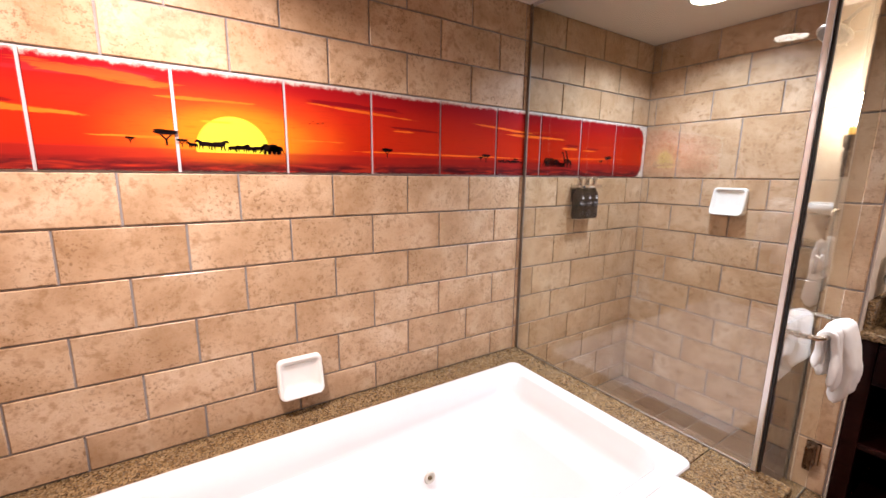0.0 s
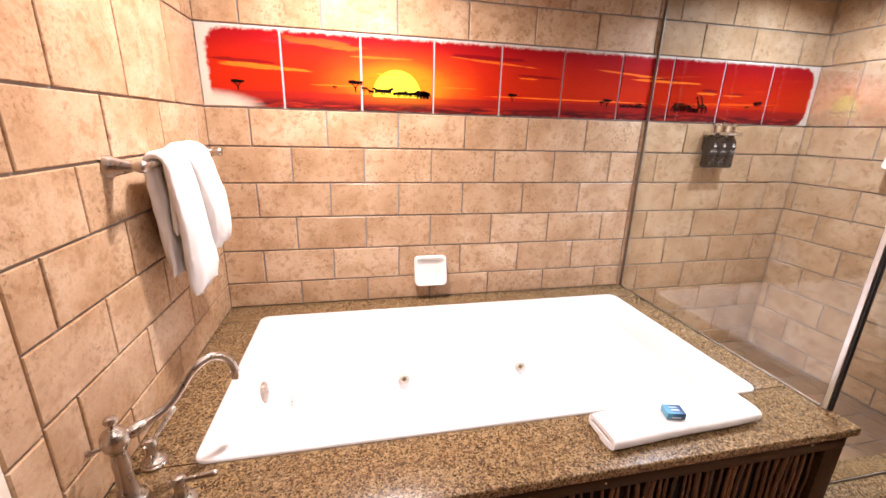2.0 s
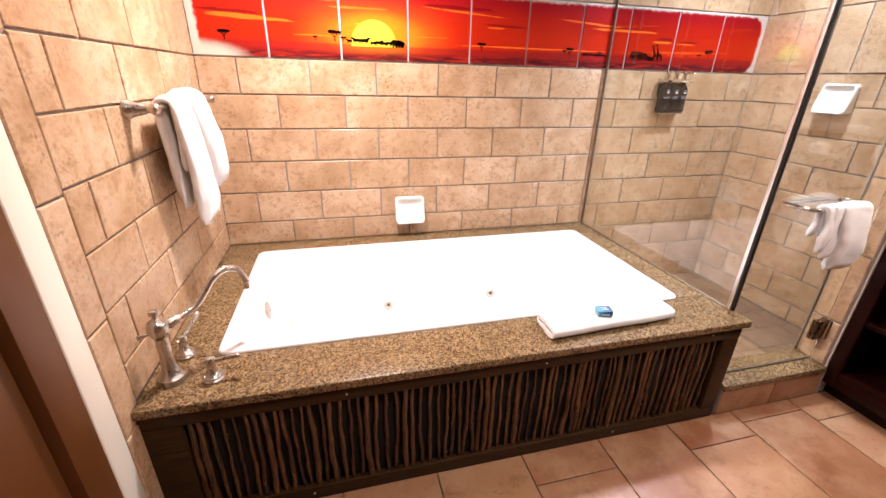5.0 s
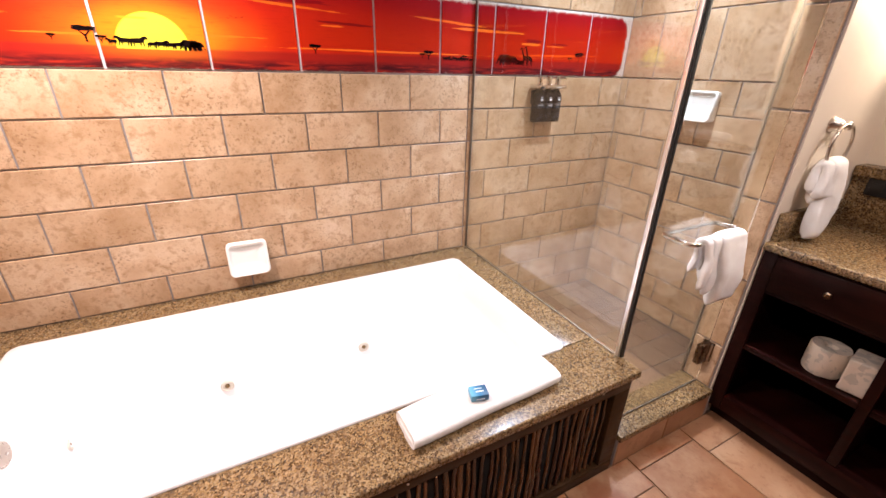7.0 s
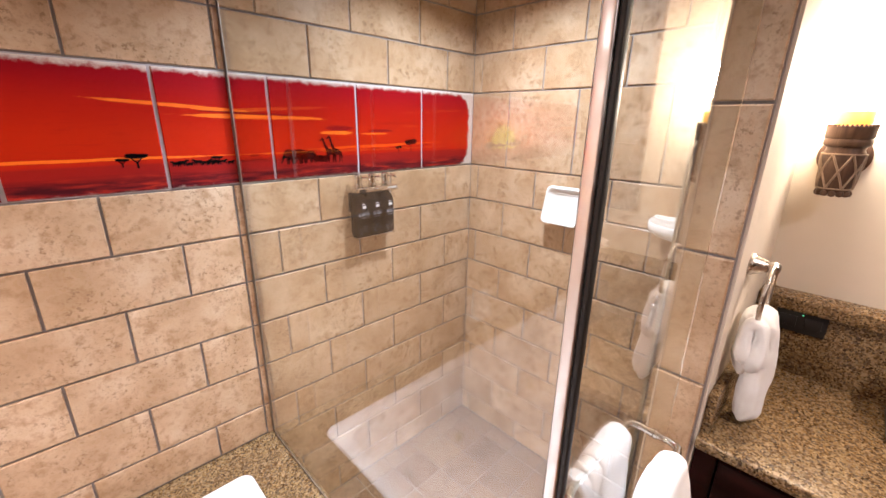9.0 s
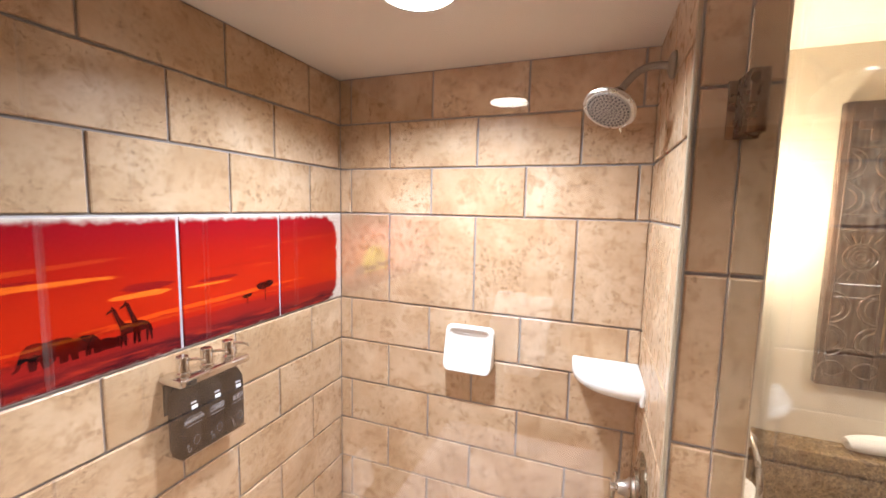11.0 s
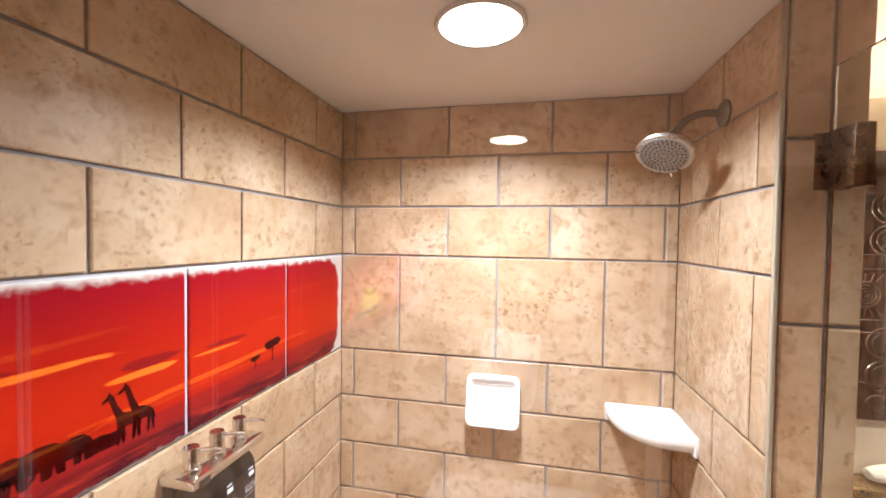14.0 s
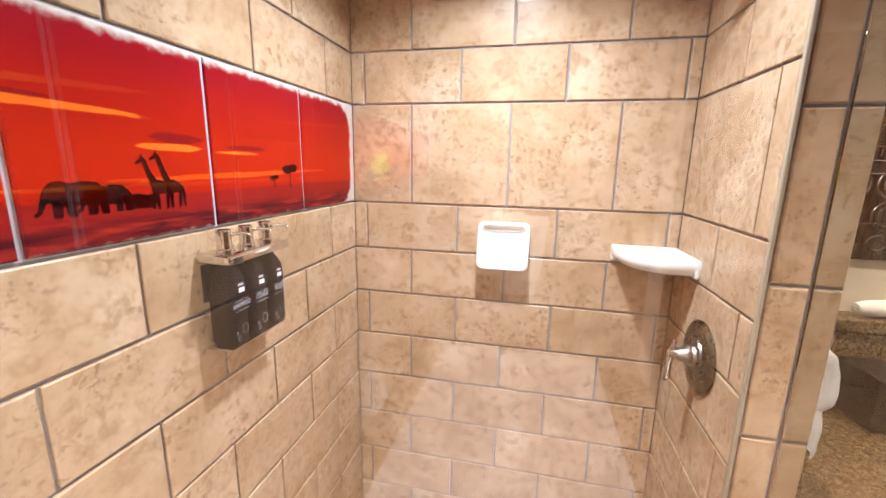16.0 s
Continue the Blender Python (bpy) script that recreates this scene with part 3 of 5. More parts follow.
def make_soap_dish(name, label, m):
    """Glazed wall dish: an upright plate that curves out into a scooped tray. Local face towards -y."""
    dish = thing(name, label, "soap dish")
    dish.matrix_world = m
    w, h = 0.080, 0.071

    def ring(inset, top, low, r=0.020):
        """Rounded outline whose depth grows from the top edge to the bottom one."""
        pts = []
        for p in rounded(-w + inset, w - inset, -h + inset, h - inset, r, 0, 6):
            s = max(0.0, 0.5 - p.y / (2 * h))
            pts.append(Vector((p.x, -(top + (low - top) * s ** 1.6), p.y)))
        return pts
    body = part("tray", bm_loft([ring(0.0, 0.0, 0.0), ring(0.0, 0.016, 0.050), ring(0.002, 0.020, 0.055), ring(0.006, 0.022, 0.057), ring(0.010, 0.021, 0.056), ring(0.014, 0.015, 0.046), ring(0.022, 0.010, 0.032, 0.016), ring(0.045, 0.009, 0.022, 0.012)]), CERAMIC, dish, "", True, 50)
    part("rim", bm_tube([(-w + 0.024, -0.0118, h - 0.026), (0, -0.0118, h - 0.026), (w - 0.024, -0.0118, h - 0.026)], 0.0024, 10), CERAMIC, body)
    return dish


make_soap_dish("soap_dish", "white ceramic soap dish set in the wall over the tub", pose(0.938, -0.004, 0.629))
make_soap_dish("soap_dish", "white ceramic soap dish set in the shower end wall", pose(RIGHT - 0.004, -0.504, 1.25, 0, 0, -90))


# ---- cloth ----
def drape(bm, u0, u1, back, front, thick, bar=0.009, flare=0.0, bow=0.012, seed=0, lean=0.0, puff=0.35, crease=0.0035):
    """One folded cloth lobe over a bar along x: down behind it, over it and down in front (-y)."""
    rnd = random.Random(seed)
    r = bar + thick / 2
    path = []
    nb, nf = 8, 14
    for i in range(nb):
        s = i / nb
        path.append((r * (0.9 + 0.1 * s), -back * (1 - s)))
    for i in range(9):
        a = math.pi * i / 8
        path.append((r * math.cos(a), r * math.sin(a)))
    for i in range(1, nf + 1):
        s = i / nf
        path.append((-r - bow * math.sin(math.pi * min(1, s * 1.05)) * 0.8 - 0.004 * s, -front * s))
    ph = rnd.uniform(0, 6)
    rings, n = [], len(path)
    for i, (y, z) in enumerate(path):
        a, b = path[max(0, i - 1)], path[min(n - 1, i + 1)]
        t = Vector((0, b[0] - a[0], b[1] - a[1])).normalized()
        nrm = Vector((1, 0, 0)).cross(t)
        low = max(0.0, -z / max(front, 0.01))
        half = (u1 - u0) / 2 * (1 + flare * low) + 0.003 * math.sin(ph + 9 * low)
        mid = (u0 + u1) / 2 + lean * low + 0.004 * math.sin(ph * 2 + 7 * low)
        th = thick / 2 * (0.8 + puff * min(1, low * 1.6))
        end = min(i, n - 1 - i)
        if end == 0:
            th *= 0.35
            half *= 0.95
        elif end == 1:
            th *= 0.85
        ring = []
        for k in range(22):
            q = 2 * math.pi * k / 22
            cx, cy = math.cos(q), math.sin(q)
            px = math.copysign(abs(cx) ** 0.45, cx) * half
            py = math.copysign(abs(cy) ** 0.7, cy) * th
            py += crease * math.sin(px * 75 + ph + 2.5 * low) * min(1, 2 * low)
            ring.append(Vector((mid + px, y, z)) + nrm * py)
        rings.append(ring)
    return bm_loft(rings, bm=bm)


def cloth_mesh(name, bm, parent, label=""):
    bmesh.ops.subdivide_edges(bm, edges=[e for e in bm.edges if e.calc_length() > 0.016], cuts=1, use_grid_fill=True)
    for v in bm.verts:
        p = v.co
        d = noise.noise_vector(p * 26) * 0.0030 + noise.noise_vector(p * 70) * 0.0012
        v.co = p + d
    return part(name, bm, TERRY, parent, label, True, 80)


def spiral_roll(name, label, category, m, length, w, h, layers, thick, group="", taper=0.05):
    """A cloth rolled or folded over itself: a flattened spiral drawn out along x."""
    th = thing(name, label, category, group=group)
    th.matrix_world = m
    n = int(layers * 22)
    outer, inner = [], []
    for i in range(n + 1):
        s = i / n
        a = -math.pi / 2 - 2 * math.pi * layers * s
        k = 1 - s * (layers * thick * 1.02) / (h / 2 + 1e-6) * 0.5
        rw, rh = w / 2 - (1 - k) * h / 2, h / 2 * k
        cx, cy = math.cos(a), math.sin(a)
        e = 0.62 if w > 1.5 * h else 1.0
        outer.append((math.copysign(abs(cx) ** e, cx) * rw, math.copysign(abs(cy) ** e, cy) * rh))
        inner.append((math.copysign(abs(cx) ** e, cx) * max(rw - thick * 0.86, 0.001), math.copysign(abs(cy) ** e, cy) * max(rh - thick * 0.86, 0.0006)))
    rings = []
    for j in range(13):
        s = j / 12
        x = (s - 0.5) * length
        pinch = 1 - taper * (abs(2 * s - 1) ** (6 if taper < 0.1 else 2.6))
        shift = 0.003 * math.sin(5 * s)
        rings.append([Vector((x + 0.004 * math.sin(11 * (y + z * 3)) * abs(2 * s - 1) ** 5, y * pinch + shift, z * pinch + h / 2)) for y, z in outer + inner[::-1]])
    bm = bm_loft(rings)
    for v in bm.verts:
        v.co += noise.noise_vector(v.co * 30) * 0.0012
    part("cloth", bm, TERRY, th, "", True, 70)
    return th


spiral_roll("folded_towel", "white bath mat folded over itself on the granite deck", "towel", pose(1.497, -1.045, DECK + 0.0015, 0, 0, 3.5), 0.515, 0.135, 0.046, 2.2, 0.010)


def make_small_box():
    b = thing("soap_box", "small blue cardboard soap box lying on the folded towel", "box", (1.468, -1.062, DECK + 0.0475))
    b.rotation_euler = (radians(2), 0, radians(-14))
    blue = Mat("blue_printed_card", 0.35)
    sep = blue.n("ShaderNodeSeparateXYZ")
    blue.l(blue.n("ShaderNodeTexCoord").outputs["Object"], sep.inputs[0])
    blue.color(blue.ramp(blue.smooth(sep.outputs[0], -0.025, 0.025), [(0.0, (0.12, 0.36, 0.52)), (0.4, (0.02, 0.16, 0.33)), (1.0, (0.008, 0.07, 0.17))]))
    part("carton", bm_box(-0.026, 0.026, -0.020, 0.020, 0.0, 0.021, 0.0012), blue.m, b)
    white = plain("white_print", (0.75, 0.78, 0.8), 0.4)
    part("printed_bar", bm_box(-0.010, 0.014, -0.006, -0.001, 0.0211, 0.0213), white, b, "pale printed bar")
    part("printed_bar", bm_box(-0.012, 0.012, 0.006, 0.009, 0.0211, 0.0213), white, b, "pale printed bar")
    part("printed_bar", bm_box(-0.012, 0.014, -0.0206, -0.0201, 0.005, 0.009), white, b, "pale printed bar")


make_small_box()


def make_towel_bar():
    bar = thing("towel_bar", "brushed nickel towel bar on flared posts over the tub end", "towel bar", (0, -0.445, 1.199))
    part("rail", bm_tube([(0.075, -0.30, 0), (0.075, 0.30, 0)], 0.0085, 16), NICKEL, bar)
    for y in (-0.30, 0.30):
        part("post", bm_lathe([(0.0, 0.0), (0.028, 0.0), (0.0285, 0.006), (0.024, 0.014), (0.0185, 0.03), (0.0135, 0.052), (0.0105, 0.058), (0.0115, 0.062), (0.0155, 0.070), (0.0155, 0.080), (0.011, 0.087), (0.0, 0.089)], 26, pose(0.003, y, 0, 0, 90)), NICKEL, bar, "", True, 50)
    t = thing("bath_towel", "white terry towel hung in thick folds over the bar", "towel")
    t.matrix_world = pose(0.075, -0.445, 1.199, 0, 0, 90)
    bm = bmesh.new()
    drape(bm, -0.232, -0.052, 0.31, 0.400, 0.030, seed=1, flare=0.10, lean=0.060, bow=0.014, crease=0.005)
    cloth_mesh("front_fold", bm, t)
    bm = bmesh.new()
    drape(bm, -0.100, 0.070, 0.27, 0.305, 0.046, seed=5, flare=-0.12, lean=0.075, bow=0.022, crease=0.005)
    cloth_mesh("side_fold", bm, t)
    bm = bmesh.new()
    drape(bm, -0.205, -0.12, 0.33, 0.20, 0.016, bar=0.006, seed=7, bow=0.0)
    cloth_mesh("back_fold", bm, t)


make_towel_bar()


# ---- shower enclosure ----
def make_fixed_panel():
    p = thing("shower_screen", "fixed clear glass shower panel in aluminium channels on the deck", "glass panel", (PANEL_X, 0, DECK))
    h = CEIL - DECK
    g = part("pane", bm_box(-0.005, 0.005, DOOR_Y + 0.015, -0.008, 0.006, h - 0.008), SCREEN_GLASS, p, "", False)
    g.visible_shadow = False
    part("wall_channel", bm_box(-0.0056, 0.0056, -0.022, -0.0045, 0.0, h - 0.001, 0.0015), DULL_TRIM, p)
    part("top_channel", bm_box(-0.008, 0.008, DOOR_Y + 0.019, -0.0225, h - 0.016, h - 0.001, 0.002), ALUMINIUM, p)
    part("sill_channel", bm_box(-0.007, 0.007, DOOR_Y + 0.019, -0.0225, 0.0, 0.0055, 0.0015), DULL_TRIM, p)
    post = part("post", bm_box(-0.0065, 0.0065, DOOR_Y - 0.001, DOOR_Y + 0.0145, 0.0, h - 0.001, 0.002, 3), ALUMINIUM, p, "satin aluminium post")
    part("seal", bm_box(-0.002, 0.0120, DOOR_Y - 0.009, DOOR_Y - 0.0012, 0.001, h - 0.003, 0.002), RUBBER, post, "black magnetic door seal")


make_fixed_panel()


def make_shower_door():
    d = thing("shower_door", "closed frameless glass shower door on bronze hinges", "shower door", (PIER_X, DOOR_Y, 0.165))
    g = part("pane", bm_box(2.0565 - PIER_X, -0.010, -0.005, 0.005, 0.0, 1.852, 0.001), GLASS, d, "", False)
    g.visible_shadow = False
    for z in (0.15, 1.70):
        hinge = part("hinge", bm_box(-0.072, -0.008, -0.016, 0.016, z - 0.046, z + 0.046, 0.002), BRONZE, d, "dark bronze hinge")
        part("wall_plate", bm_box(-0.0075, -0.001, -0.027, 0.027, z - 0.046, z + 0.046, 0.0015), BRONZE, hinge)
        part("pin", bm_tube([(-0.012, -0.018, z - 0.04), (-0.012, -0.018, z + 0.04)], 0.005, 12), NICKEL, hinge)
    part("sweep", bm_box(2.068 - PIER_X, -0.010, -0.006, 0.006, -0.009, -0.0005), plain("clear_vinyl", (0.17, 0.14, 0.11), 0.5), d)
    # bar on both faces of the door
    x0, x1, z = 2.185 - PIER_X, 2.482 - PIER_X, 0.735
    for s in (-1, 1):
        y = 0.060 * s
        b = part("door_bar", bm_tube([(x0, 0.006 * s, z), (x0, y * 0.85, z), (x0 + 0.025, y, z), (x0 + 0.08, y, z), (x1 - 0.08, y, z), (x1 - 0.025, y, z), (x1, y * 0.85, z), (x1, 0.006 * s, z)], 0.0082, 14, smooth=2), CHROME, d, "chrome towel bar")
        for x in (x0, x1):
            part("collar", bm_lathe([(0.0, 0.0), (0.011, 0.0), (0.011, 0.006), (0.008, 0.008), (0.0, 0.008)], 16, pose(x, 0.0055 * s, z, 90 if s < 0 else -90)), CHROME, b)
    t = thing("hand_towel", "white hand towel folded over the shower door bar", "towel")
    t.matrix_world = pose(2.350, DOOR_Y - 0.060, 0.897)
    bm = bmesh.new()
    drape(bm, -0.048, 0.080, 0.15, 0.225, 0.028, bar=0.006, seed=3, bow=0.018, puff=0.95)
    cloth_mesh("outer_fold", bm, t)
    for u0, u1, low, sd in ((-0.088, -0.056, 0.175, 8), (-0.124, -0.096, 0.150, 9)):
        bm = bmesh.new()
        drape(bm, u0, u1, 0.10, low, 0.020, bar=0.007, seed=sd, bow=0.008)
        cloth_mesh("hem", bm, t)


make_shower_door()

kerb = tagged(part("shower_kerb", bm_box(2.056, PIER_X + 0.03, -1.148, -1.008, 0.0, 0.127), GROUT, None, "", False), "low shower kerb with terracotta face and granite cap", "kerb", "", "structure")
part("cap", bm_box(2.056, PIER_X - 0.004, -1.158, -1.0, 0.127, 0.155, 0.004, 3), GRANITE, kerb, "polished brown granite cap")
shower_floor = setting("shower_floor", bm_box(2.056, RIGHT, -1.008, 0.0, -0.002, 0.026), GROUT, "tan tiled shower floor sloping to a drain", "floor")
drain = thing("shower_drain", "round brushed metal drain in the shower floor", "drain", (2.515, -0.505, 0.031))
part("ring", bm_lathe([(0.0, 0.0), (0.052, 0.0), (0.052, 0.003), (0.045, 0.004), (0.044, 0.0015), (0.0, 0.0015)], 32), NICKEL, drain)
for k in range(-3, 4):
    half = math.sqrt(max(0.043 ** 2 - (k * 0.0115) ** 2, 0)) * 0.96
    part("slat", bm_box(-half, half, k * 0.0115 - 0.0022, k * 0.0115 + 0.0022, 0.0016, 0.0034), NICKEL, drain, "", False)


def make_shower_head():
    at = Vector((2.808, SIDE + 0.004, 2.004))
    s = thing("showerhead", "round brushed nickel shower head on a bent wall arm", "shower head", at)
    s.scale = (0.9, 0.92, 0.9)
    dull = metal("dull_nickel", (0.20, 0.165, 0.135), 0.36)
    part("flange", bm_lathe([(0.0, 0.0), (0.031, 0.0), (0.032, 0.004), (0.026, 0.010), (0.012, 0.015), (0.0, 0.016)], 28, pose(0, 0, 0, -90)), dull, s, "", True, 50)
    part("arm", bm_tube([(0, 0.01, 0), (0, 0.045, 0.004), (0, 0.075, -0.006), (0, 0.10, -0.034), (0, 0.112, -0.05)], 0.0088, 16, smooth=2), dull, s)
    n = Vector((-0.50, 0.34, -0.80)).normalized()
    turn = n.to_track_quat("Z", "Y").to_matrix().to_4x4()
    m = Matrix.Translation((0, 0.116, -0.056)) @ turn
    part("ball_joint", bm_lathe([(0.0, -0.016), (0.012, -0.013), (0.017, -0.004), (0.017, 0.006), (0.013, 0.014), (0.014, 0.020), (0.0, 0.021)], 22, m), BRONZE, s, "dark swivel joint", True, 50)
    rose = part("rose", bm_lathe([(0.0, 0.012), (0.016, 0.014), (0.026, 0.026), (0.050, 0.036), (0.060, 0.043), (0.062, 0.049), (0.059, 0.054), (0.052, 0.0535), (0.0, 0.0535)], 40, m), NICKEL, s, "", True, 45)
    part("face", bm_lathe([(0.0, 0.053), (0.052, 0.053), (0.0515, 0.0555), (0.026, 0.0565), (0.0, 0.0575)], 40, m), plain("grey_spray_face", (0.34, 0.31, 0.28), 0.3), rose, "grey spray plate")
    nozzles = bmesh.new()
    for r, c in ((0.046, 30), (0.038, 26), (0.029, 20), (0.019, 14), (0.010, 8)):
        for k in range(c):
            a = 2 * math.pi * (k + 0.3 * (c % 4)) / c
            p = m @ Matrix.Translation((r * math.cos(a), r * math.sin(a), 0.0556))
            bm_lathe([(0.0, 0.0), (0.0025, 0.0), (0.0019, 0.0024), (0.0, 0.0024)], 6, p, nozzles)
    part("nozzles", nozzles, RUBBER, rose, "dark rubber nozzles", False)
    part("selector", bm_tube([m @ Vector((0.0, -0.058, 0.05)), m @ Vector((0.0, -0.072, 0.054))], [0.004, 0.0025], 10), CHROME, rose)


make_shower_head()


def make_valve():
    dark = metal("aged_nickel", (0.30, 0.255, 0.20), 0.3)
    v = thing("shower_valve", "round nickel shower valve plate with a lever handle", "shower valve", (2.815, SIDE + 0.004, 1.052))
    part("plate", bm_lathe([(0.0, 0.0), (0.086, 0.0), (0.087, 0.005), (0.082, 0.009), (0.062, 0.013), (0.050, 0.0135), (0.047, 0.019), (0.042, 0.020), (0.038, 0.016), (0.030, 0.017), (0.0, 0.018)], 48, pose(0, 0, 0, -90)), dark, v, "", True, 50)
    part("stem", bm_lathe([(0.0, 0.016), (0.028, 0.016), (0.024, 0.024), (0.026, 0.028), (0.018, 0.036), (0.015, 0.052), (0.0, 0.053)], 28, pose(0, 0, 0, -90)), NICKEL, v, "", True, 50)
    h = part("handle", bm_tube([(0, 0.060, 0.022), (0, 0.062, 0.005), (0, 0.066, -0.03), (0, 0.067, -0.062), (0, 0.067, -0.072)], [0.0045, 0.0078, 0.0068, 0.0095, 0.006], 14, smooth=2), CHROME, v, "lever handle", True, 60)
    part("hub", bm_lathe([(0.0, 0.048), (0.011, 0.048), (0.013, 0.058), (0.011, 0.070), (0.0, 0.073)], 20, pose(0, 0, 0, -90)), CHROME, h, "", True, 50)
    part("finial", bm_lathe([(0.0, 0.0), (0.006, 0.002), (0.0065, 0.006), (0.003, 0.012), (0.0, 0.013)], 14, pose(0, 0.060, 0.022)), CHROME, h)


make_valve()


def make_corner_shelf():
    s = thing("corner_shelf", "white glazed ceramic corner shelf in the shower", "shelf", (RIGHT - 0.003, SIDE + 0.003, 1.262))
    L = 0.180
    def outline(k, z):
        pts = [Vector((0, 0, z)), Vector((0, L * k, z))]
        for i in range(1, 12):
            a = radians(90 * i / 12)
            r = L * k / (math.sin(a) ** 2.8 + math.cos(a) ** 2.8) ** (1 / 2.8)
            pts.append(Vector((-r * math.sin(a), r * math.cos(a), z)))
        pts.append(Vector((-L * k, 0, z)))
        return pts
    rings = [outline(0.45, -0.050), outline(0.72, -0.044), outline(0.92, -0.034), outline(0.985, -0.024), outline(1.0, -0.012), outline(1.0, 0.0), outline(0.99, 0.004), outline(0.965, 0.005), outline(0.94, 0.0), outline(0.6, -0.003)]
    part("ledge", bm_loft(rings), CERAMIC, s, "", True, 45)
    for way in ((0, 1), (-1, 0)):
        x, y = way
        part("wall_lip", bm_box(min(0, x * L) - (0.012 if x == 0 else 0), max(0, x * L), min(0, y * L), max(0, y * L) + (0.012 if y == 0 else 0), -0.040, 0.008, 0.004), CERAMIC, s)


make_corner_shelf()


def letters(text, size, m, material, parent, label=""):
    """Flat lettering as a mesh, reading along x in the x-z plane, facing -y."""
    cu = bpy.data.curves.new("text", "FONT")
    cu.body, cu.size, cu.align_x, cu.extrude, cu.resolution_u = text, size, "CENTER", 0.0001, 2
    ob = new("text", cu)
    me = bpy.data.meshes.new_from_object(ob.evaluated_get(bpy.context.evaluated_depsgraph_get()))
    bpy.data.objects.remove(ob)
    me.materials.clear()
    me.materials.append(material)
    out = new("lettering", me)
    out.parent = parent
    out.matrix_local = m @ pose(0, 0, 0, 90)
    if label:
        out["label"] = label
    return out


def make_dispenser():
    d = thing("soap_dispenser", "three dark pump bottles in a chrome wall bracket", "soap dispenser", (2.484, 0, 1.147))
    d.scale = (0.78, 0.86, 1.07)
    bracket = part("bracket", bm_box(-0.115, 0.115, -0.086, -0.004, 0.152, 0.168, 0.004, 3), CHROME, d, "chrome bracket")
    part("back_plate", bm_box(-0.104, 0.104, -0.0075, -0.0035, 0.08, 0.146, 0.001), BLACK, bracket)
    part("base_rail", bm_box(-0.108, 0.108, -0.070, -0.004, -0.005, -0.001, 0.002), CHROME, bracket)
    part("lock_slot", bm_box(-0.100, -0.070, -0.0868, -0.0858, 0.151, 0.163, 0.0003), BLACK, bracket)
    ink = plain("silver_print", (0.45, 0.44, 0.46), 0.4)
    label_white = plain("white_label", (0.75, 0.75, 0.75), 0.5)
    amber = Mat("dark_bottle_plastic", 0.22, 0, (0.003, 0.0025, 0.005)).m
    amber.node_tree.nodes["Principled BSDF"].inputs["Specular IOR Level"].default_value = 0.3
    for x, word in ((-0.074, "SHAMPOO"), (0.0, "CONDI"), (0.074, "BODY")):
        rings = []
        for z, hw, dp in ((0.0, 0.027, 0.026), (0.003, 0.0315, 0.031), (0.01, 0.0332, 0.033), (0.105, 0.0332, 0.033), (0.122, 0.031, 0.0305), (0.134, 0.024, 0.024), (0.141, 0.017, 0.017), (0.153, 0.016, 0.016)):
            rings.append([p + Vector((x, -0.043, 0)) for p in rounded(-hw, hw, -dp, dp, min(hw, dp) * 0.62, z, 6)])
        b = part("bottle", bm_loft(rings), amber, d, "dark plastic pump bottle", True, 50)
        face = -0.0765
        letters(word, 0.0125 if len(word) > 5 else 0.014, pose(x, face, 0.072), ink, b)
        part("print_line", bm_box(x - 0.022, x + 0.024, face, face + 0.0004, 0.0835, 0.0841), ink, b, "", False)
        part("print_line", bm_box(x - 0.022, x + 0.024, face, face + 0.0004, 0.0655, 0.0661), ink, b, "", False)
        part("print_patch", bm_box(x - 0.006, x + 0.012, face - 0.0001, face + 0.0003, 0.098, 0.106), label_white, b, "", False)
        part("print_patch", bm_box(x - 0.008, x + 0.009, face - 0.0001, face + 0.0003, 0.110, 0.114), ink, b, "", False)
        for cx, cz, r in ((0.006, 0.030, 0.0095), (-0.016, 0.016, 0.0045), (-0.021, 0.026, 0.0028)):
            part("print_ring", bm_tube([(x + cx + r * math.cos(a), face + 0.0004, cz + r * math.sin(a)) for a in np.linspace(0, 2 * math.pi, 20)], 0.00035, 5), ink, b, "", False)
        pump = part("pump", bm_lathe([(0.0, 0.168), (0.019, 0.168), (0.019, 0.174), (0.016, 0.176), (0.016, 0.205), (0.0145, 0.208), (0.0, 0.208)], 24, pose(x - 0.006, -0.05, 0)), CHROME, d, "chrome pump head", True, 40)
        part("spout", bm_tube([(x, -0.055, 0.198), (x + 0.012, -0.075, 0.201), (x + 0.020, -0.094, 0.199), (x + 0.022, -0.100, 0.194)], [0.0032, 0.003, 0.0026, 0.0022], 10, smooth=1), CHROME, pump)


make_dispenser()


# ---- ceiling lights ----
def make_ceiling_light(x, y):
    c = thing("ceiling_light", "round recessed ceiling light with a glowing white lens; the room pair is added", "ceiling light", (x, y, CEIL), "recessed ceiling lights")
    part("trim", bm_lathe([(0.077, -0.001), (0.087, -0.001), (0.088, -0.003), (0.083, -0.008), (0.078, -0.007), (0.0765, -0.002)], 48), plain("nickel_lamp_trim", (0.55, 0.5, 0.44), 0.3), c, "", True, 50)
    part("lens", bm_lathe([(0.0, -0.001), (0.076, -0.001), (0.076, -0.006), (0.04, -0.0085), (0.0, -0.0095)], 48), LAMP_LENS, c, "frosted lit lens", True, 60)
    return c


# The last two fittings are added out of view for the room's fill light.
for at in (SHOWER_LAMP, TUB_LAMP, *ADDED_ROOM_LAMPS):
    make_ceiling_light(*at)


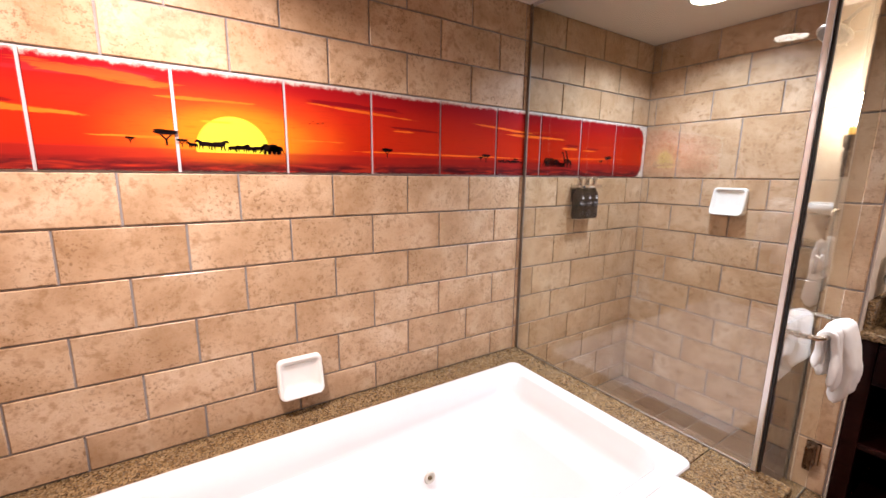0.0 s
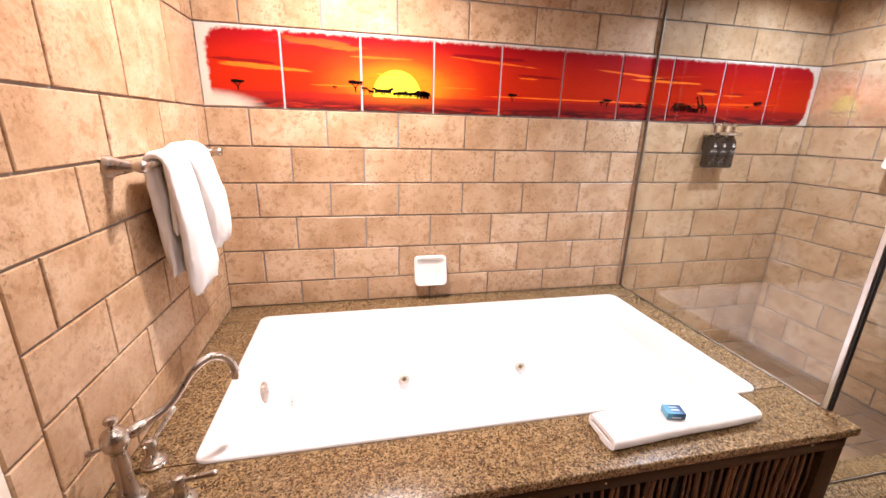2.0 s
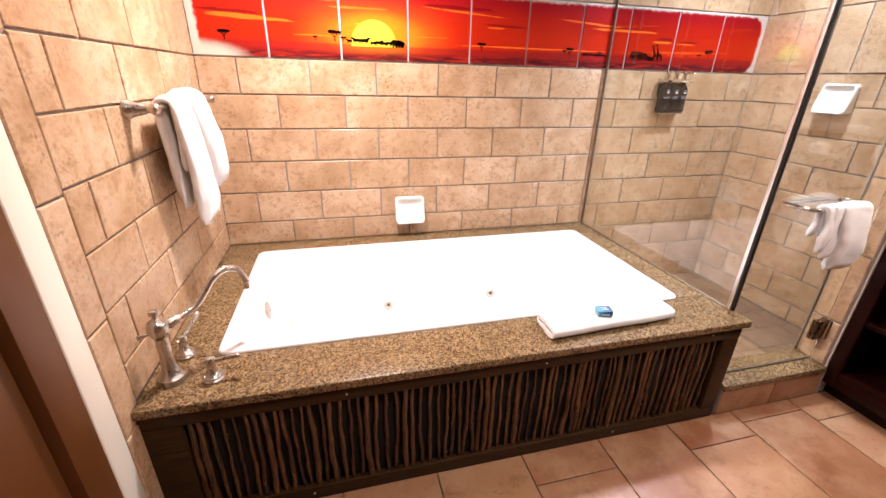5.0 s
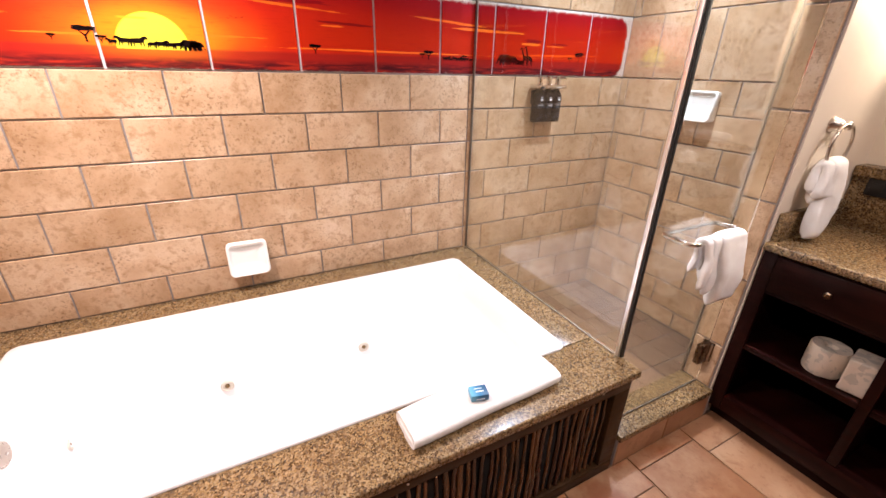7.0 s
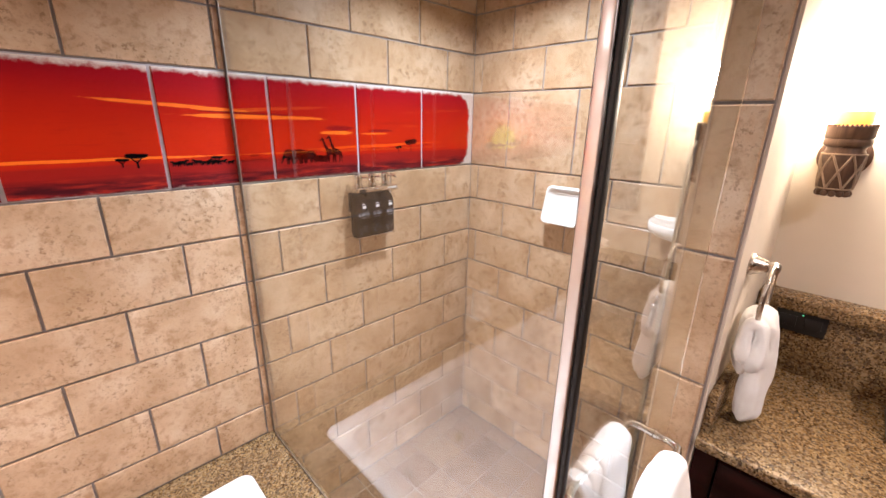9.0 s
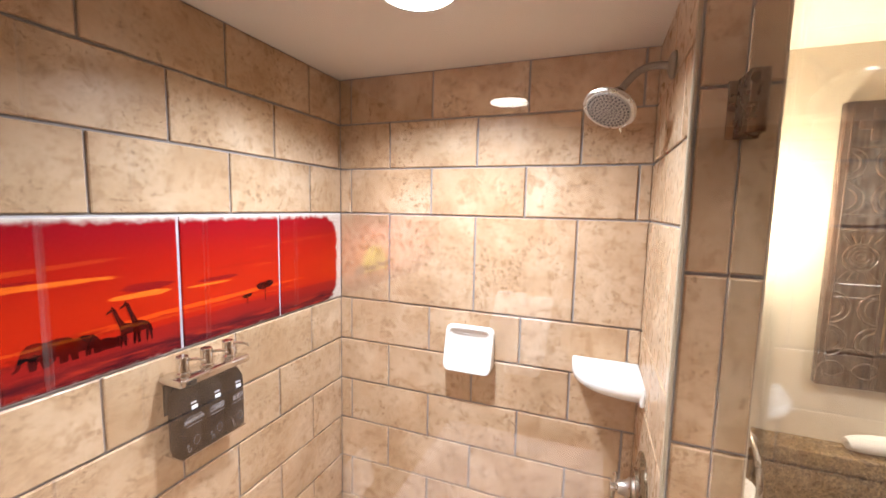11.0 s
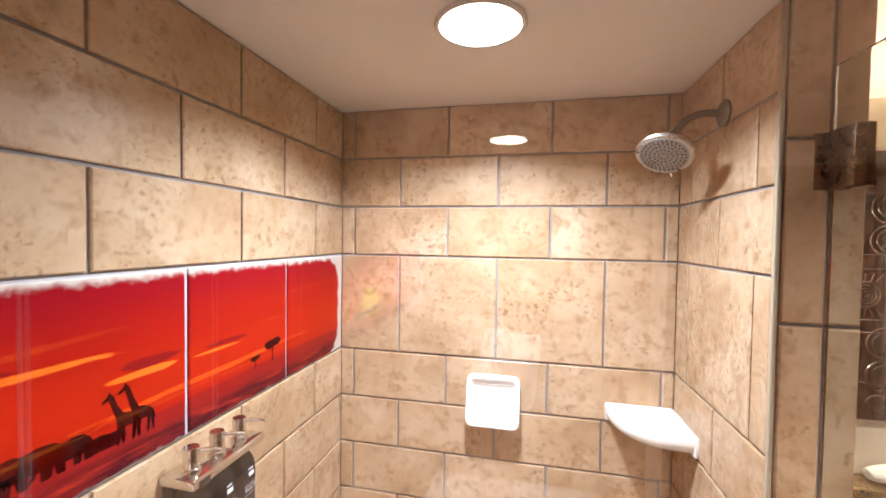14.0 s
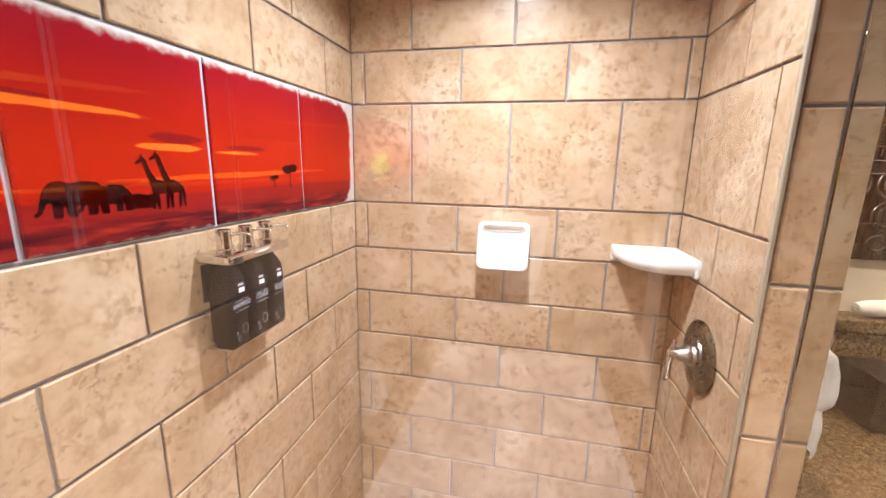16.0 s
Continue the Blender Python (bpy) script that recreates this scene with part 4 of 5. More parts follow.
# ---- vanity ----
def make_vanity():
    v = thing("vanity_cabinet", "dark espresso wood vanity with drawers over open shelves", "cabinet", (2.64, OUT_Y - 0.008, 0))
    # local x runs into the cabinet, y towards the room's south
    D, L = 0.545, 1.45
    part("side_panel", bm_box(0.0, D, -0.022, 0.0, 0.07, 0.808, 0.002), ESPRESSO, v)
    part("side_panel", bm_box(0.0, D, -L, -L + 0.022, 0.07, 0.808, 0.002), ESPRESSO, v)
    part("stile", bm_box(-0.002, 0.020, -0.048, 0.0, 0.069, 0.81, 0.003), ESPRESSO, v)
    part("back_panel", bm_box(D - 0.012, D, -L + 0.022, -0.022, 0.07, 0.808), ESPRESSO, v)
    part("bottom", bm_box(0.0, D - 0.013, -L + 0.023, -0.049, 0.072, 0.146, 0.003), ESPRESSO, v)
    part("shelf", bm_box(0.006, D - 0.013, -0.400, -0.023, 0.388, 0.412, 0.003), ESPRESSO, v)
    part("shelf", bm_box(0.006, D - 0.013, -L + 0.023, -0.432, 0.388, 0.412, 0.003), ESPRESSO, v)
    part("divider", bm_box(0.0, D - 0.013, -0.431, -0.401, 0.147, 0.648, 0.003), ESPRESSO, v)
    part("rail", bm_box(0.0, 0.022, -L + 0.022, -0.049, 0.648, 0.662, 0.002), ESPRESSO, v)
    part("toe_kick", bm_box(0.05, 0.065, -L, 0.0, 0.0, 0.07), ESPRESSO, v)
    for y1, y0 in ((-0.052, -0.404), (-0.412, -0.90), (-0.91, -L + 0.01)):
        dr = part("drawer", bm_box(-0.018, 0.002, y0, y1, 0.665, 0.803, 0.004), ESPRESSO, v, "plain drawer front")
        m = pose(-0.018, (y0 + y1) / 2 + 0.004, 0.738, 0, -90)
        part("knob", bm_lathe([(0.0, 0.0), (0.006, 0.0), (0.0055, 0.010), (0.010, 0.014), (0.012, 0.019), (0.009, 0.024), (0.0, 0.025)], 18, m), BRONZE, dr, "small bronze knob", True, 50)
    c = thing("countertop", "polished brown granite vanity top with a raised back ledge", "countertop", (2.64, OUT_Y - 0.0065, 0.81))
    part("slab", bm_box(-0.022, 0.553, -1.49, 0.0, 0.001, 0.031, 0.006, 3), GRANITE, c)
    part("side_splash", bm_box(0.012, 0.48, -0.020, 0.0, 0.031, 0.135, 0.002), GRANITE, c)
    part("backsplash", bm_box(0.492, 0.512, -1.49, -0.001, 0.031, 0.232, 0.001), GRANITE, c)
    part("ledge_fill", bm_box(0.512, 0.558, -1.49, -0.001, 0.031, 0.232), GRANITE, c)
    part("ledge", bm_box(0.470, 0.559, -1.49, -0.001, 0.232, 0.272, 0.005, 3), GRANITE, c)


make_vanity()
plate = thing("wall_outlet", "black outlet with a tiny green light under the ledge", "outlet", (3.130, -1.252, 1.012))
part("cover", bm_box(-0.006, 0.001, -0.058, 0.058, -0.036, 0.028, 0.002), BLACK, plate)
for y in (-0.028, 0.028):
    part("socket", bm_box(-0.0085, -0.006, y - 0.019, y + 0.019, -0.018, 0.014, 0.001), BLACK, plate)
part("indicator", bm_lathe([(0.0, 0.0), (0.0018, 0.0), (0.0014, 0.001), (0.0, 0.0012)], 10, pose(-0.0062, -0.002, 0.02, 0, -90)), glow("green_led", (0.1, 1.0, 0.35), 6), plate, "tiny green light")


def make_sconce():
    s = thing("wall_sconce", "carved drum-shaped wall sconce with a lit amber candle glass", "sconce", (SCONCE[0], SCONCE[1], 1.38))
    wood = wood_material("sconce_carved_wood", (0.045, 0.022, 0.014), (0.13, 0.075, 0.05), 0.5)
    lash = wood_material("sconce_pale_lashing", (0.20, 0.14, 0.10), (0.34, 0.25, 0.18), 0.6)
    part("back_plate", bm_lathe([(0.0, 0.0), (0.055, 0.0), (0.056, 0.006), (0.046, 0.012), (0.030, 0.015), (0.0, 0.016)], 36, pose(VAN_X - SCONCE[0], 0, 0.10, 0, -90)), wood, s, "round wooden back plate", True, 50)
    part("arm", bm_tube([(0.066, 0, 0.10), (0.03, 0, 0.10)], 0.012, 14), wood, s)
    prof = [(0.0, 0.012), (0.030, 0.010), (0.034, 0.016), (0.038, 0.05), (0.042, 0.09), (0.0425, 0.112), (0.038, 0.120), (0.0385, 0.128), (0.0, 0.129)]
    drum = part("drum", bm_lathe(prof, 32), wood, s, "", True, 50)
    cup = part("cup", bm_lathe([(0.0, 0.128), (0.041, 0.128), (0.047, 0.134), (0.047, 0.145), (0.044, 0.148), (0.0475, 0.152), (0.048, 0.178), (0.044, 0.180), (0.043, 0.166), (0.0, 0.165)], 40), wood, s, "dark notched cup", True, 50)
    for k in range(34):
        a = 2 * math.pi * k / 34
        part("notch", bm_lathe([(0.0, 0.0), (0.0036, 0.0), (0.0028, 0.006), (0.0, 0.007)], 6, pose(0.046 * math.cos(a), 0.046 * math.sin(a), 0.177)), wood, cup, "", True)
    for k in range(12):
        a = 2 * math.pi * k / 12
        part("scallop", bm_lathe([(0.0, -0.003), (0.006, -0.001), (0.0085, 0.006), (0.006, 0.013), (0.0, 0.015)], 12, pose(0.030 * math.cos(a), 0.030 * math.sin(a), 0.004)), wood, drum, "", True)
    for k in range(7):
        a0 = 2 * math.pi * k / 7
        for way in (1, -1):
            pts = []
            for i in range(9):
                u = i / 8
                z = 0.022 + 0.088 * u
                r = float(np.interp(z, (0.016, 0.05, 0.09, 0.112), (0.034, 0.038, 0.042, 0.0425))) + 0.001
                a = a0 + way * u * 2 * math.pi / 7
                pts.append((r * math.cos(a), r * math.sin(a), z))
            part("lashing", bm_tube(pts, 0.0026, 6), lash, drum, "pale criss-cross lashing")
    for z, r in ((0.022, 0.0352), (0.110, 0.0432)):
        part("lashing", bm_tube([(r * math.cos(a), r * math.sin(a), z) for a in np.linspace(0, 2 * math.pi, 33)], 0.0024, 6), lash, drum)
    m = Mat("amber_candle_glass", 0.3, 0, (0.9, 0.5, 0.12))
    m.b.inputs["Emission Color"].default_value = (1.0, 0.50, 0.07, 1)
    m.b.inputs["Emission Strength"].default_value = 1.1
    part("candle_glass", bm_lathe([(0.030, 0.168), (0.036, 0.168), (0.036, 0.212), (0.034, 0.215), (0.031, 0.214), (0.030, 0.17)], 32), m.m, s, "amber candle glass", True, 50)
    part("bulb", bm_lathe([(0.0, 0.19), (0.012, 0.195), (0.017, 0.235), (0.024, 0.262), (0.022, 0.285), (0.012, 0.299), (0.0, 0.302)], 24), glow("lit_bulb", (1.0, 0.9, 0.75), 22), s, "lit frosted bulb", True, 60).visible_shadow = False


make_sconce()


def make_towel_ring():
    r = thing("towel_ring", "brushed nickel towel ring on the cream wall", "towel ring", (2.775, OUT_Y - 0.006, 1.246))
    part("post", bm_lathe([(0.0, 0.0), (0.026, 0.0), (0.027, 0.005), (0.022, 0.012), (0.015, 0.030), (0.011, 0.036), (0.014, 0.041), (0.014, 0.051), (0.009, 0.057), (0.0, 0.058)], 26, pose(0, 0, 0, 90)), NICKEL, r, "", True, 50)
    part("ring", bm_tube([(0.072 * math.sin(a), -0.046, -0.066 + 0.072 * math.cos(a)) for a in np.linspace(0, 2 * math.pi, 41)], 0.0052, 12), NICKEL, r, "", True, 70)
    t = thing("hand_towel", "cream hand towel pulled through the towel ring", "towel")
    t.matrix_world = pose(2.775, OUT_Y - 0.052, 1.112)
    bm = bmesh.new()
    drape(bm, -0.044, 0.048, 0.13, 0.255, 0.046, bar=-0.007, seed=12, bow=0.006, crease=0.0065)
    cloth_mesh("long_fold", bm, t)
    bm = bmesh.new()
    drape(bm, -0.076, -0.012, 0.085, 0.105, 0.036, bar=-0.006, seed=14, bow=0.003, crease=0.006)
    cloth_mesh("short_fold", bm, t)


make_towel_ring()


def make_mirror():
    y0, y1, z0, z1 = -2.25, -1.45, 1.245, 1.988
    m = thing("wall_mirror", "wall mirror in a dark carved wooden frame", "mirror", (VAN_X, 0, 0))
    carved = wood_material("carved_dark_wood", (0.020, 0.009, 0.006), (0.075, 0.036, 0.023), 0.26)
    carved.node_tree.nodes["Principled BSDF"].inputs["Specular IOR Level"].default_value = 0.5
    w = 0.125
    stiles = [("stile", y0, y0 + w, z0, z1), ("stile", y1 - w, y1, z0, z1), ("top_rail", y0 + w, y1 - w, z1 - w * 0.85, z1), ("bottom_rail", y0 + w, y1 - w, z0, z0 + w * 0.8)]
    for name, a, b, c, d in stiles:
        part(name, bm_box(-0.030, -0.001, a, b, c, d, 0.005), carved, m)
    silver = Mat("mirror_silver", 0.02, 1.0, (0.85, 0.85, 0.85)).m
    part("mirror_glass", bm_box(-0.012, -0.004, y0 + w, y1 - w, z0 + w * 0.8, z1 - w * 0.85), silver, m, "", False)
    part("inner_bead", bm_box(-0.020, -0.013, y1 - w - 0.010, y1 - w, z0 + w * 0.8, z1 - w * 0.85, 0.002), metal("gilt_bead", (0.5, 0.36, 0.18), 0.35), m, "gilt inner edge")
    # carving on the upright that shows: cross, arcs, rings, arcs
    yc, x = y1 - w / 2, -0.031

    def ridge(pts, r=0.004):
        part("carving", bm_tube(pts, r, 8), carved, m)

    def circ(cy, cz, rad, a0=0.0, a1=2 * math.pi, r=0.004, n=18):
        ridge([(x, cy + rad * math.cos(a), cz + rad * math.sin(a)) for a in np.linspace(a0, a1, n)], r)
    for z in (z1 - 0.115, z1 - 0.285, z1 - 0.325, z1 - 0.465, z1 - 0.50, z0 + 0.105):
        ridge([(x, yc - 0.046, z), (x, yc + 0.046, z)], 0.003)
    for y in (yc - 0.048, yc + 0.048):
        ridge([(x, y, z0 + 0.02), (x, y, z1 - 0.02)], 0.003)
    zc = z1 - 0.06
    part("carving", bm_box(x - 0.006, x + 0.002, yc - 0.036, yc + 0.036, zc - 0.011, zc + 0.011, 0.003), carved, m)
    part("carving", bm_box(x - 0.006, x + 0.002, yc - 0.011, yc + 0.011, zc - 0.040, zc + 0.040, 0.003), carved, m)
    for zc in (z1 - 0.20, z0 + 0.17):
        for cy, a in ((yc - 0.05, -math.pi / 2), (yc + 0.05, math.pi / 2)):
            for cz, k in ((zc - 0.045, 0), (zc + 0.045, 0)):
                for rad in (0.028, 0.042):
                    circ(cy, cz, rad, a, a + math.pi, 0.0035, 12)
    zc = z1 - 0.395
    for rad in (0.008, 0.017, 0.026, 0.035):
        circ(yc, zc, rad, r=0.0038)
    for k in (-2, -1, 0, 1, 2):
        for s in (-1, 1):
            ridge([(x, yc + 0.012 * k, zc + s * 0.036), (x, yc + 0.02 * k, zc + s * 0.058)], 0.003)
    for k in range(5):
        yk = y1 - 0.03 - 0.07 * k
        circ(yk, z0 + 0.045, 0.026, 0.15, math.pi - 0.15, 0.0035, 10)
        circ(yk, z0 + 0.055, 0.026, math.pi + 0.15, 2 * math.pi - 0.15, 0.0035, 10)
        if k > 1:
            part("carving", bm_box(x - 0.005, x + 0.002, yk - 0.026, yk + 0.026, z1 - 0.075, z1 - 0.025, 0.004), carved, m)


make_mirror()
for y, r in ((-1.590, 14), (-1.665, -6)):
    spiral_roll("rolled_washcloth", "white washcloth rolled up on the granite ledge", "washcloth", pose(3.155, y, 1.0835, 0, 0, 90 + r), 0.15, 0.058, 0.052, 2.6, 0.009, "rolled washcloths", 0.42)

box = thing("tissue_box", "dark brown leather tissue box on the vanity top", "tissue box", (3.005, -1.545, 0.842))
leather = plain("brown_leather", (0.022, 0.010, 0.007), 0.35, 0, 0.1, 160, 0.4)
part("cover", bm_box(-0.075, 0.075, -0.12, 0.085, 0.0, 0.145, 0.008, 3), leather, box)
part("tissue", bm_loft([[Vector((0.03 * math.cos(a) * k + 0.006 * math.sin(3 * a + k), 0.05 * math.sin(a) * k - 0.075, z)) for a in np.linspace(0, 2 * math.pi, 19)[:-1]] for k, z in ((1.0, 0.1448), (0.8, 0.165), (0.9, 0.185), (0.5, 0.2))]), plain("white_tissue", (0.8, 0.78, 0.75), 0.9), box, "white tissue")


def paper_material():
    m = Mat("printed_wrapper", 0.6)
    v = m.coords()
    blot = m.smooth(m.noise(v, 34, 2, 0.4, 0.8), 0.55, 0.60)
    m.color(m.mix(m.math("MULTIPLY", blot, 0.55), (0.60, 0.50, 0.40), (0.32, 0.29, 0.25)))
    m.bump(m.noise(v, 60, 3), 0.5, 0.003)
    return m.m


WRAP = paper_material()
roll = thing("toilet_roll", "paper-wrapped toilet roll standing on the vanity shelf", "toilet roll", (2.735, -1.402, 0.4125))
bm = bm_lathe([(0.018, 0.006), (0.03, 0.0), (0.054, 0.001), (0.058, 0.008), (0.0585, 0.1), (0.055, 0.108), (0.03, 0.110), (0.019, 0.104), (0.016, 0.09), (0.0, 0.088)], 30)
for v in bm.verts:
    v.co += noise.noise_vector(v.co * 40) * 0.002
part("wrapped_paper", bm, WRAP, roll)
pack = thing("tissue_pack", "square paper-wrapped tissue pack on the vanity shelf", "tissue pack", (2.728, -1.506, 0.4125))
pack.rotation_euler = (0, 0, radians(8))
bm = bm_box(-0.055, 0.055, -0.043, 0.043, 0.0, 0.125, 0.008, 3)
bmesh.ops.subdivide_edges(bm, edges=[e for e in bm.edges if e.calc_length() > 0.05], cuts=4, use_grid_fill=True)
for v in bm.verts:
    v.co += noise.noise_vector(v.co * 30) * 0.0016
part("wrapper", bm, WRAP, pack)

# ---- door in the west wall ----
door = tagged(part("door_1", bm_box(-0.060, -0.018, -2.34, -1.385, 0.008, 2.0), DOOR_BROWN, None, "", False), "closed brown painted door", "door", "", "structure")
latch = part("latch", bm_box(-0.0175, -0.006, -1.410, -1.386, 0.95, 1.055, 0.002), BLACK, door, "black latch plate")
frame_parts = thing("door_frame", "brown door frame with an ivory casing beside the tiles", "door frame", (0, 0, 0))
frame_parts["kind"] = "structure"
part("jamb", bm_box(-0.19, 0.004, -1.377, -1.2885, 0.0, 2.03, 0.003), DOOR_BROWN, frame_parts)
part("jamb", bm_box(-0.19, 0.004, -2.448, -2.348, 0.0, 2.03, 0.003), DOOR_BROWN, frame_parts)
part("head", bm_box(-0.19, 0.004, -2.448, -1.2885, 2.031, 2.099, 0.003), DOOR_BROWN, frame_parts)
part("stop", bm_box(-0.19, -0.062, -2.347, -1.372, 0.0, 2.03), RUBBER, frame_parts)
part("casing", bm_box(-0.19, 0.005, -1.288, -1.2145, 0.0, CEIL - 0.001, 0.004, 3), CASING, frame_parts, "ivory painted casing")

# ---- painted silhouettes on the mural ----
INK = plain("black_mural_glaze", (0.008, 0.003, 0.003), 0.4)
INK.node_tree.nodes["Principled BSDF"].inputs["Specular IOR Level"].default_value = 0.08


def blob(pts):
    part("painted_shape", bm_poly([(x, -0.0044, z) for x, z in pts], 0.0003), INK, wall_north, "", False)


def oval(cx, cz, a, b, n=14, dent=0.0):
    blob([(cx + a * math.cos(t) * (1 + dent * math.sin(5 * t)), cz + b * math.sin(t)) for t in [2 * math.pi * k / n for k in range(n)]])


def acacia(x, z, s):
    """A flat-topped thorn tree: trunk, two limbs and a layered crown."""
    blob([(x - 0.002 * s, z), (x + 0.003 * s, z), (x + 0.002 * s, z + 0.014 * s), (x + 0.012 * s, z + 0.026 * s), (x + 0.010 * s, z + 0.027 * s), (x, z + 0.017 * s), (x - 0.011 * s, z + 0.027 * s), (x - 0.013 * s, z + 0.026 * s), (x - 0.002 * s, z + 0.013 * s)])
    for dx, dz, a, b in ((0, 0.030, 0.026, 0.004), (-0.009, 0.035, 0.016, 0.0035), (0.012, 0.034, 0.015, 0.003)):
        oval(x + dx * s, z + dz * s, a * s, b * s, 14, 0.12)


for x, z, s in ((0.139, 1.436, 1.0), (0.517, 1.449, 0.45), (0.602, 1.446, 1.2), (0.64, 1.444, 0.6), (1.311, 1.434, 0.9), (1.772, 1.432, 0.55), (1.802, 1.428, 0.95)):
    acacia(x, z, s)
for x, z, s in ((2.636, 1.434, 0.75), (2.698, 1.432, 1.45)):
    blob([(x - 0.0015, z), (x + 0.0015, z), (x + 0.001, z + 0.03 * s), (x - 0.001, z + 0.03 * s)])
    oval(x - 0.007 * s, z + 0.029 * s, 0.014 * s, 0.007 * s, 12, 0.15)
    oval(x + 0.009 * s, z + 0.031 * s, 0.012 * s, 0.007 * s, 12, 0.15)

def beast(x, z, s, way=1):
    """A grazing herd animal in outline: barrel, neck, head and four legs; way is where it looks."""
    p = lambda dx, dz: (x + way * dx * s, z + dz * s)
    blob([p(-0.020, 0.014), p(-0.018, 0.023), p(-0.006, 0.025), p(0.008, 0.025), p(0.016, 0.030), p(0.024, 0.031), p(0.030, 0.025), p(0.028, 0.022), p(0.021, 0.023), p(0.017, 0.015), p(0.010, 0.011), p(-0.012, 0.011)])
    for dx, sl in ((-0.017, -0.002), (-0.011, 0.002), (0.009, -0.002), (0.015, 0.002)):
        blob([p(dx - 0.002, 0.014), p(dx + 0.0025, 0.014), p(dx + sl + 0.001, 0.0), p(dx + sl - 0.0012, 0.0)])


def elephant(x, z, s, way=1):
    """Elephant outline with domed back, hanging trunk, ear lobe, tail and pillar legs."""
    p = lambda dx, dz: (x + way * dx * s, z + dz * s)
    blob([p(-0.040, 0.022), p(-0.038, 0.036), p(-0.028, 0.044), p(-0.010, 0.046), p(0.006, 0.043), p(0.016, 0.047), p(0.028, 0.045), p(0.036, 0.036), p(0.040, 0.024), p(0.043, 0.012), p(0.049, 0.006), p(0.047, 0.003), p(0.040, 0.007), p(0.035, 0.018), p(0.030, 0.020), p(0.022, 0.014), p(0.0, 0.013), p(-0.026, 0.014)])
    blob([p(-0.039, 0.033), p(-0.046, 0.022), p(-0.048, 0.013), p(-0.046, 0.013), p(-0.043, 0.022), p(-0.037, 0.028)])
    for dx, sl in ((-0.034, -0.002), (-0.020, 0.002), (0.008, -0.003), (0.021, 0.002)):
        blob([p(dx - 0.006, 0.020), p(dx + 0.007, 0.020), p(dx + sl + 0.005, 0.0), p(dx + sl - 0.005, 0.0)])


# herd against the sun
for x, z, s, way in ((0.668, 1.440, 0.62, -1), (0.700, 1.438, 0.95, -1), (0.735, 1.436, 1.05, 1), (0.775, 1.434, 0.7, 1), (0.800, 1.433, 0.85, 1), (0.826, 1.433, 0.75, -1), (0.850, 1.434, 0.8, 1)):
    beast(x, z, s, way)
elephant(0.886, 1.430, 0.72, -1)
elephant(0.905, 1.432, 0.55, 1)
# the far herd
for k in range(9):
    beast(1.885 + 0.0165 * k + 0.003 * math.sin(5 * k), 1.427 + 0.002 * math.sin(3 * k), 0.48 + 0.12 * math.sin(2.3 * k), 1 if k % 3 else -1)
acacia(1.985, 1.428, 0.6)
# birds
for x, z in ((1.03, 1.546), (1.047, 1.541), (1.064, 1.543), (1.018, 1.538)):
    blob([(x - 0.006, z + 0.003), (x, z), (x + 0.006, z + 0.003), (x, z - 0.002)])
# elephants, calves and giraffes
elephant(2.218, 1.416, 1.0, -1)
elephant(2.258, 1.417, 0.84, -1)
for x, s in ((2.296, 0.5), (2.308, 0.42), (2.320, 0.45)):
    elephant(x, 1.418, s, -1)
for x, lift in ((2.342, 0.0), (2.366, 0.006)):
    p = lambda dx, dz: (x + dx, 1.414 + dz)
    blob([p(-0.014, 0.030), p(-0.015, 0.042), p(-0.010, 0.047), p(0.004, 0.045), p(0.016, 0.038), p(0.021, 0.030), p(0.018, 0.024), p(0.004, 0.024), p(-0.010, 0.024)])
    blob([p(-0.015, 0.040), p(-0.021, 0.058 + lift), p(-0.026, 0.074 + lift), p(-0.036, 0.070 + lift), p(-0.037, 0.073 + lift), p(-0.028, 0.080 + lift), p(-0.026, 0.086 + lift), p(-0.024, 0.081 + lift), p(-0.020, 0.078 + lift), p(-0.014, 0.060 + lift), p(-0.004, 0.045)])
    for dx, sl in ((-0.011, -0.003), (-0.006, 0.001), (0.013, -0.002), (0.018, 0.003)):
        blob([p(dx - 0.003, 0.028), p(dx + 0.003, 0.028), p(dx + sl + 0.0014, 0.0), p(dx + sl - 0.0014, 0.0)])
    blob([p(0.020, 0.032), p(0.024, 0.018), p(0.0225, 0.017), p(0.018, 0.028)])

# ---- tiles, last ----
GAP = 0.0064
tile_meshes = {}


def tile_mesh(w, h, bevel=0.0022, proud=0.003, deep=0.003, mat=None):
    """A tile lying in x-z about its middle, face towards -y, with a chamfered face edge. Shared by all of one size."""
    key = (round(w, 4), round(h, 4), mat.name, round(proud, 4), round(bevel, 4))
    if key not in tile_meshes:
        me = bpy.data.meshes.new("tile")
        a, b, c, d = w / 2, h / 2, w / 2 - bevel, h / 2 - bevel
        ring = lambda p, q, y: [(-p, y, -q), (p, y, -q), (p, y, q), (-p, y, q)]
        verts = ring(a, b, deep) + ring(a, b, -proud + bevel * 0.8) + ring(c, d, -proud)
        faces = [(8, 9, 10, 11)]
        for k in (0, 4):
            faces += [(k + i, k + (i + 1) % 4, k + 4 + (i + 1) % 4, k + 4 + i) for i in range(4)]
        me.from_pydata(verts, [], faces)
        me.materials.append(mat)
        tile_meshes[key] = me
    return tile_meshes[key]


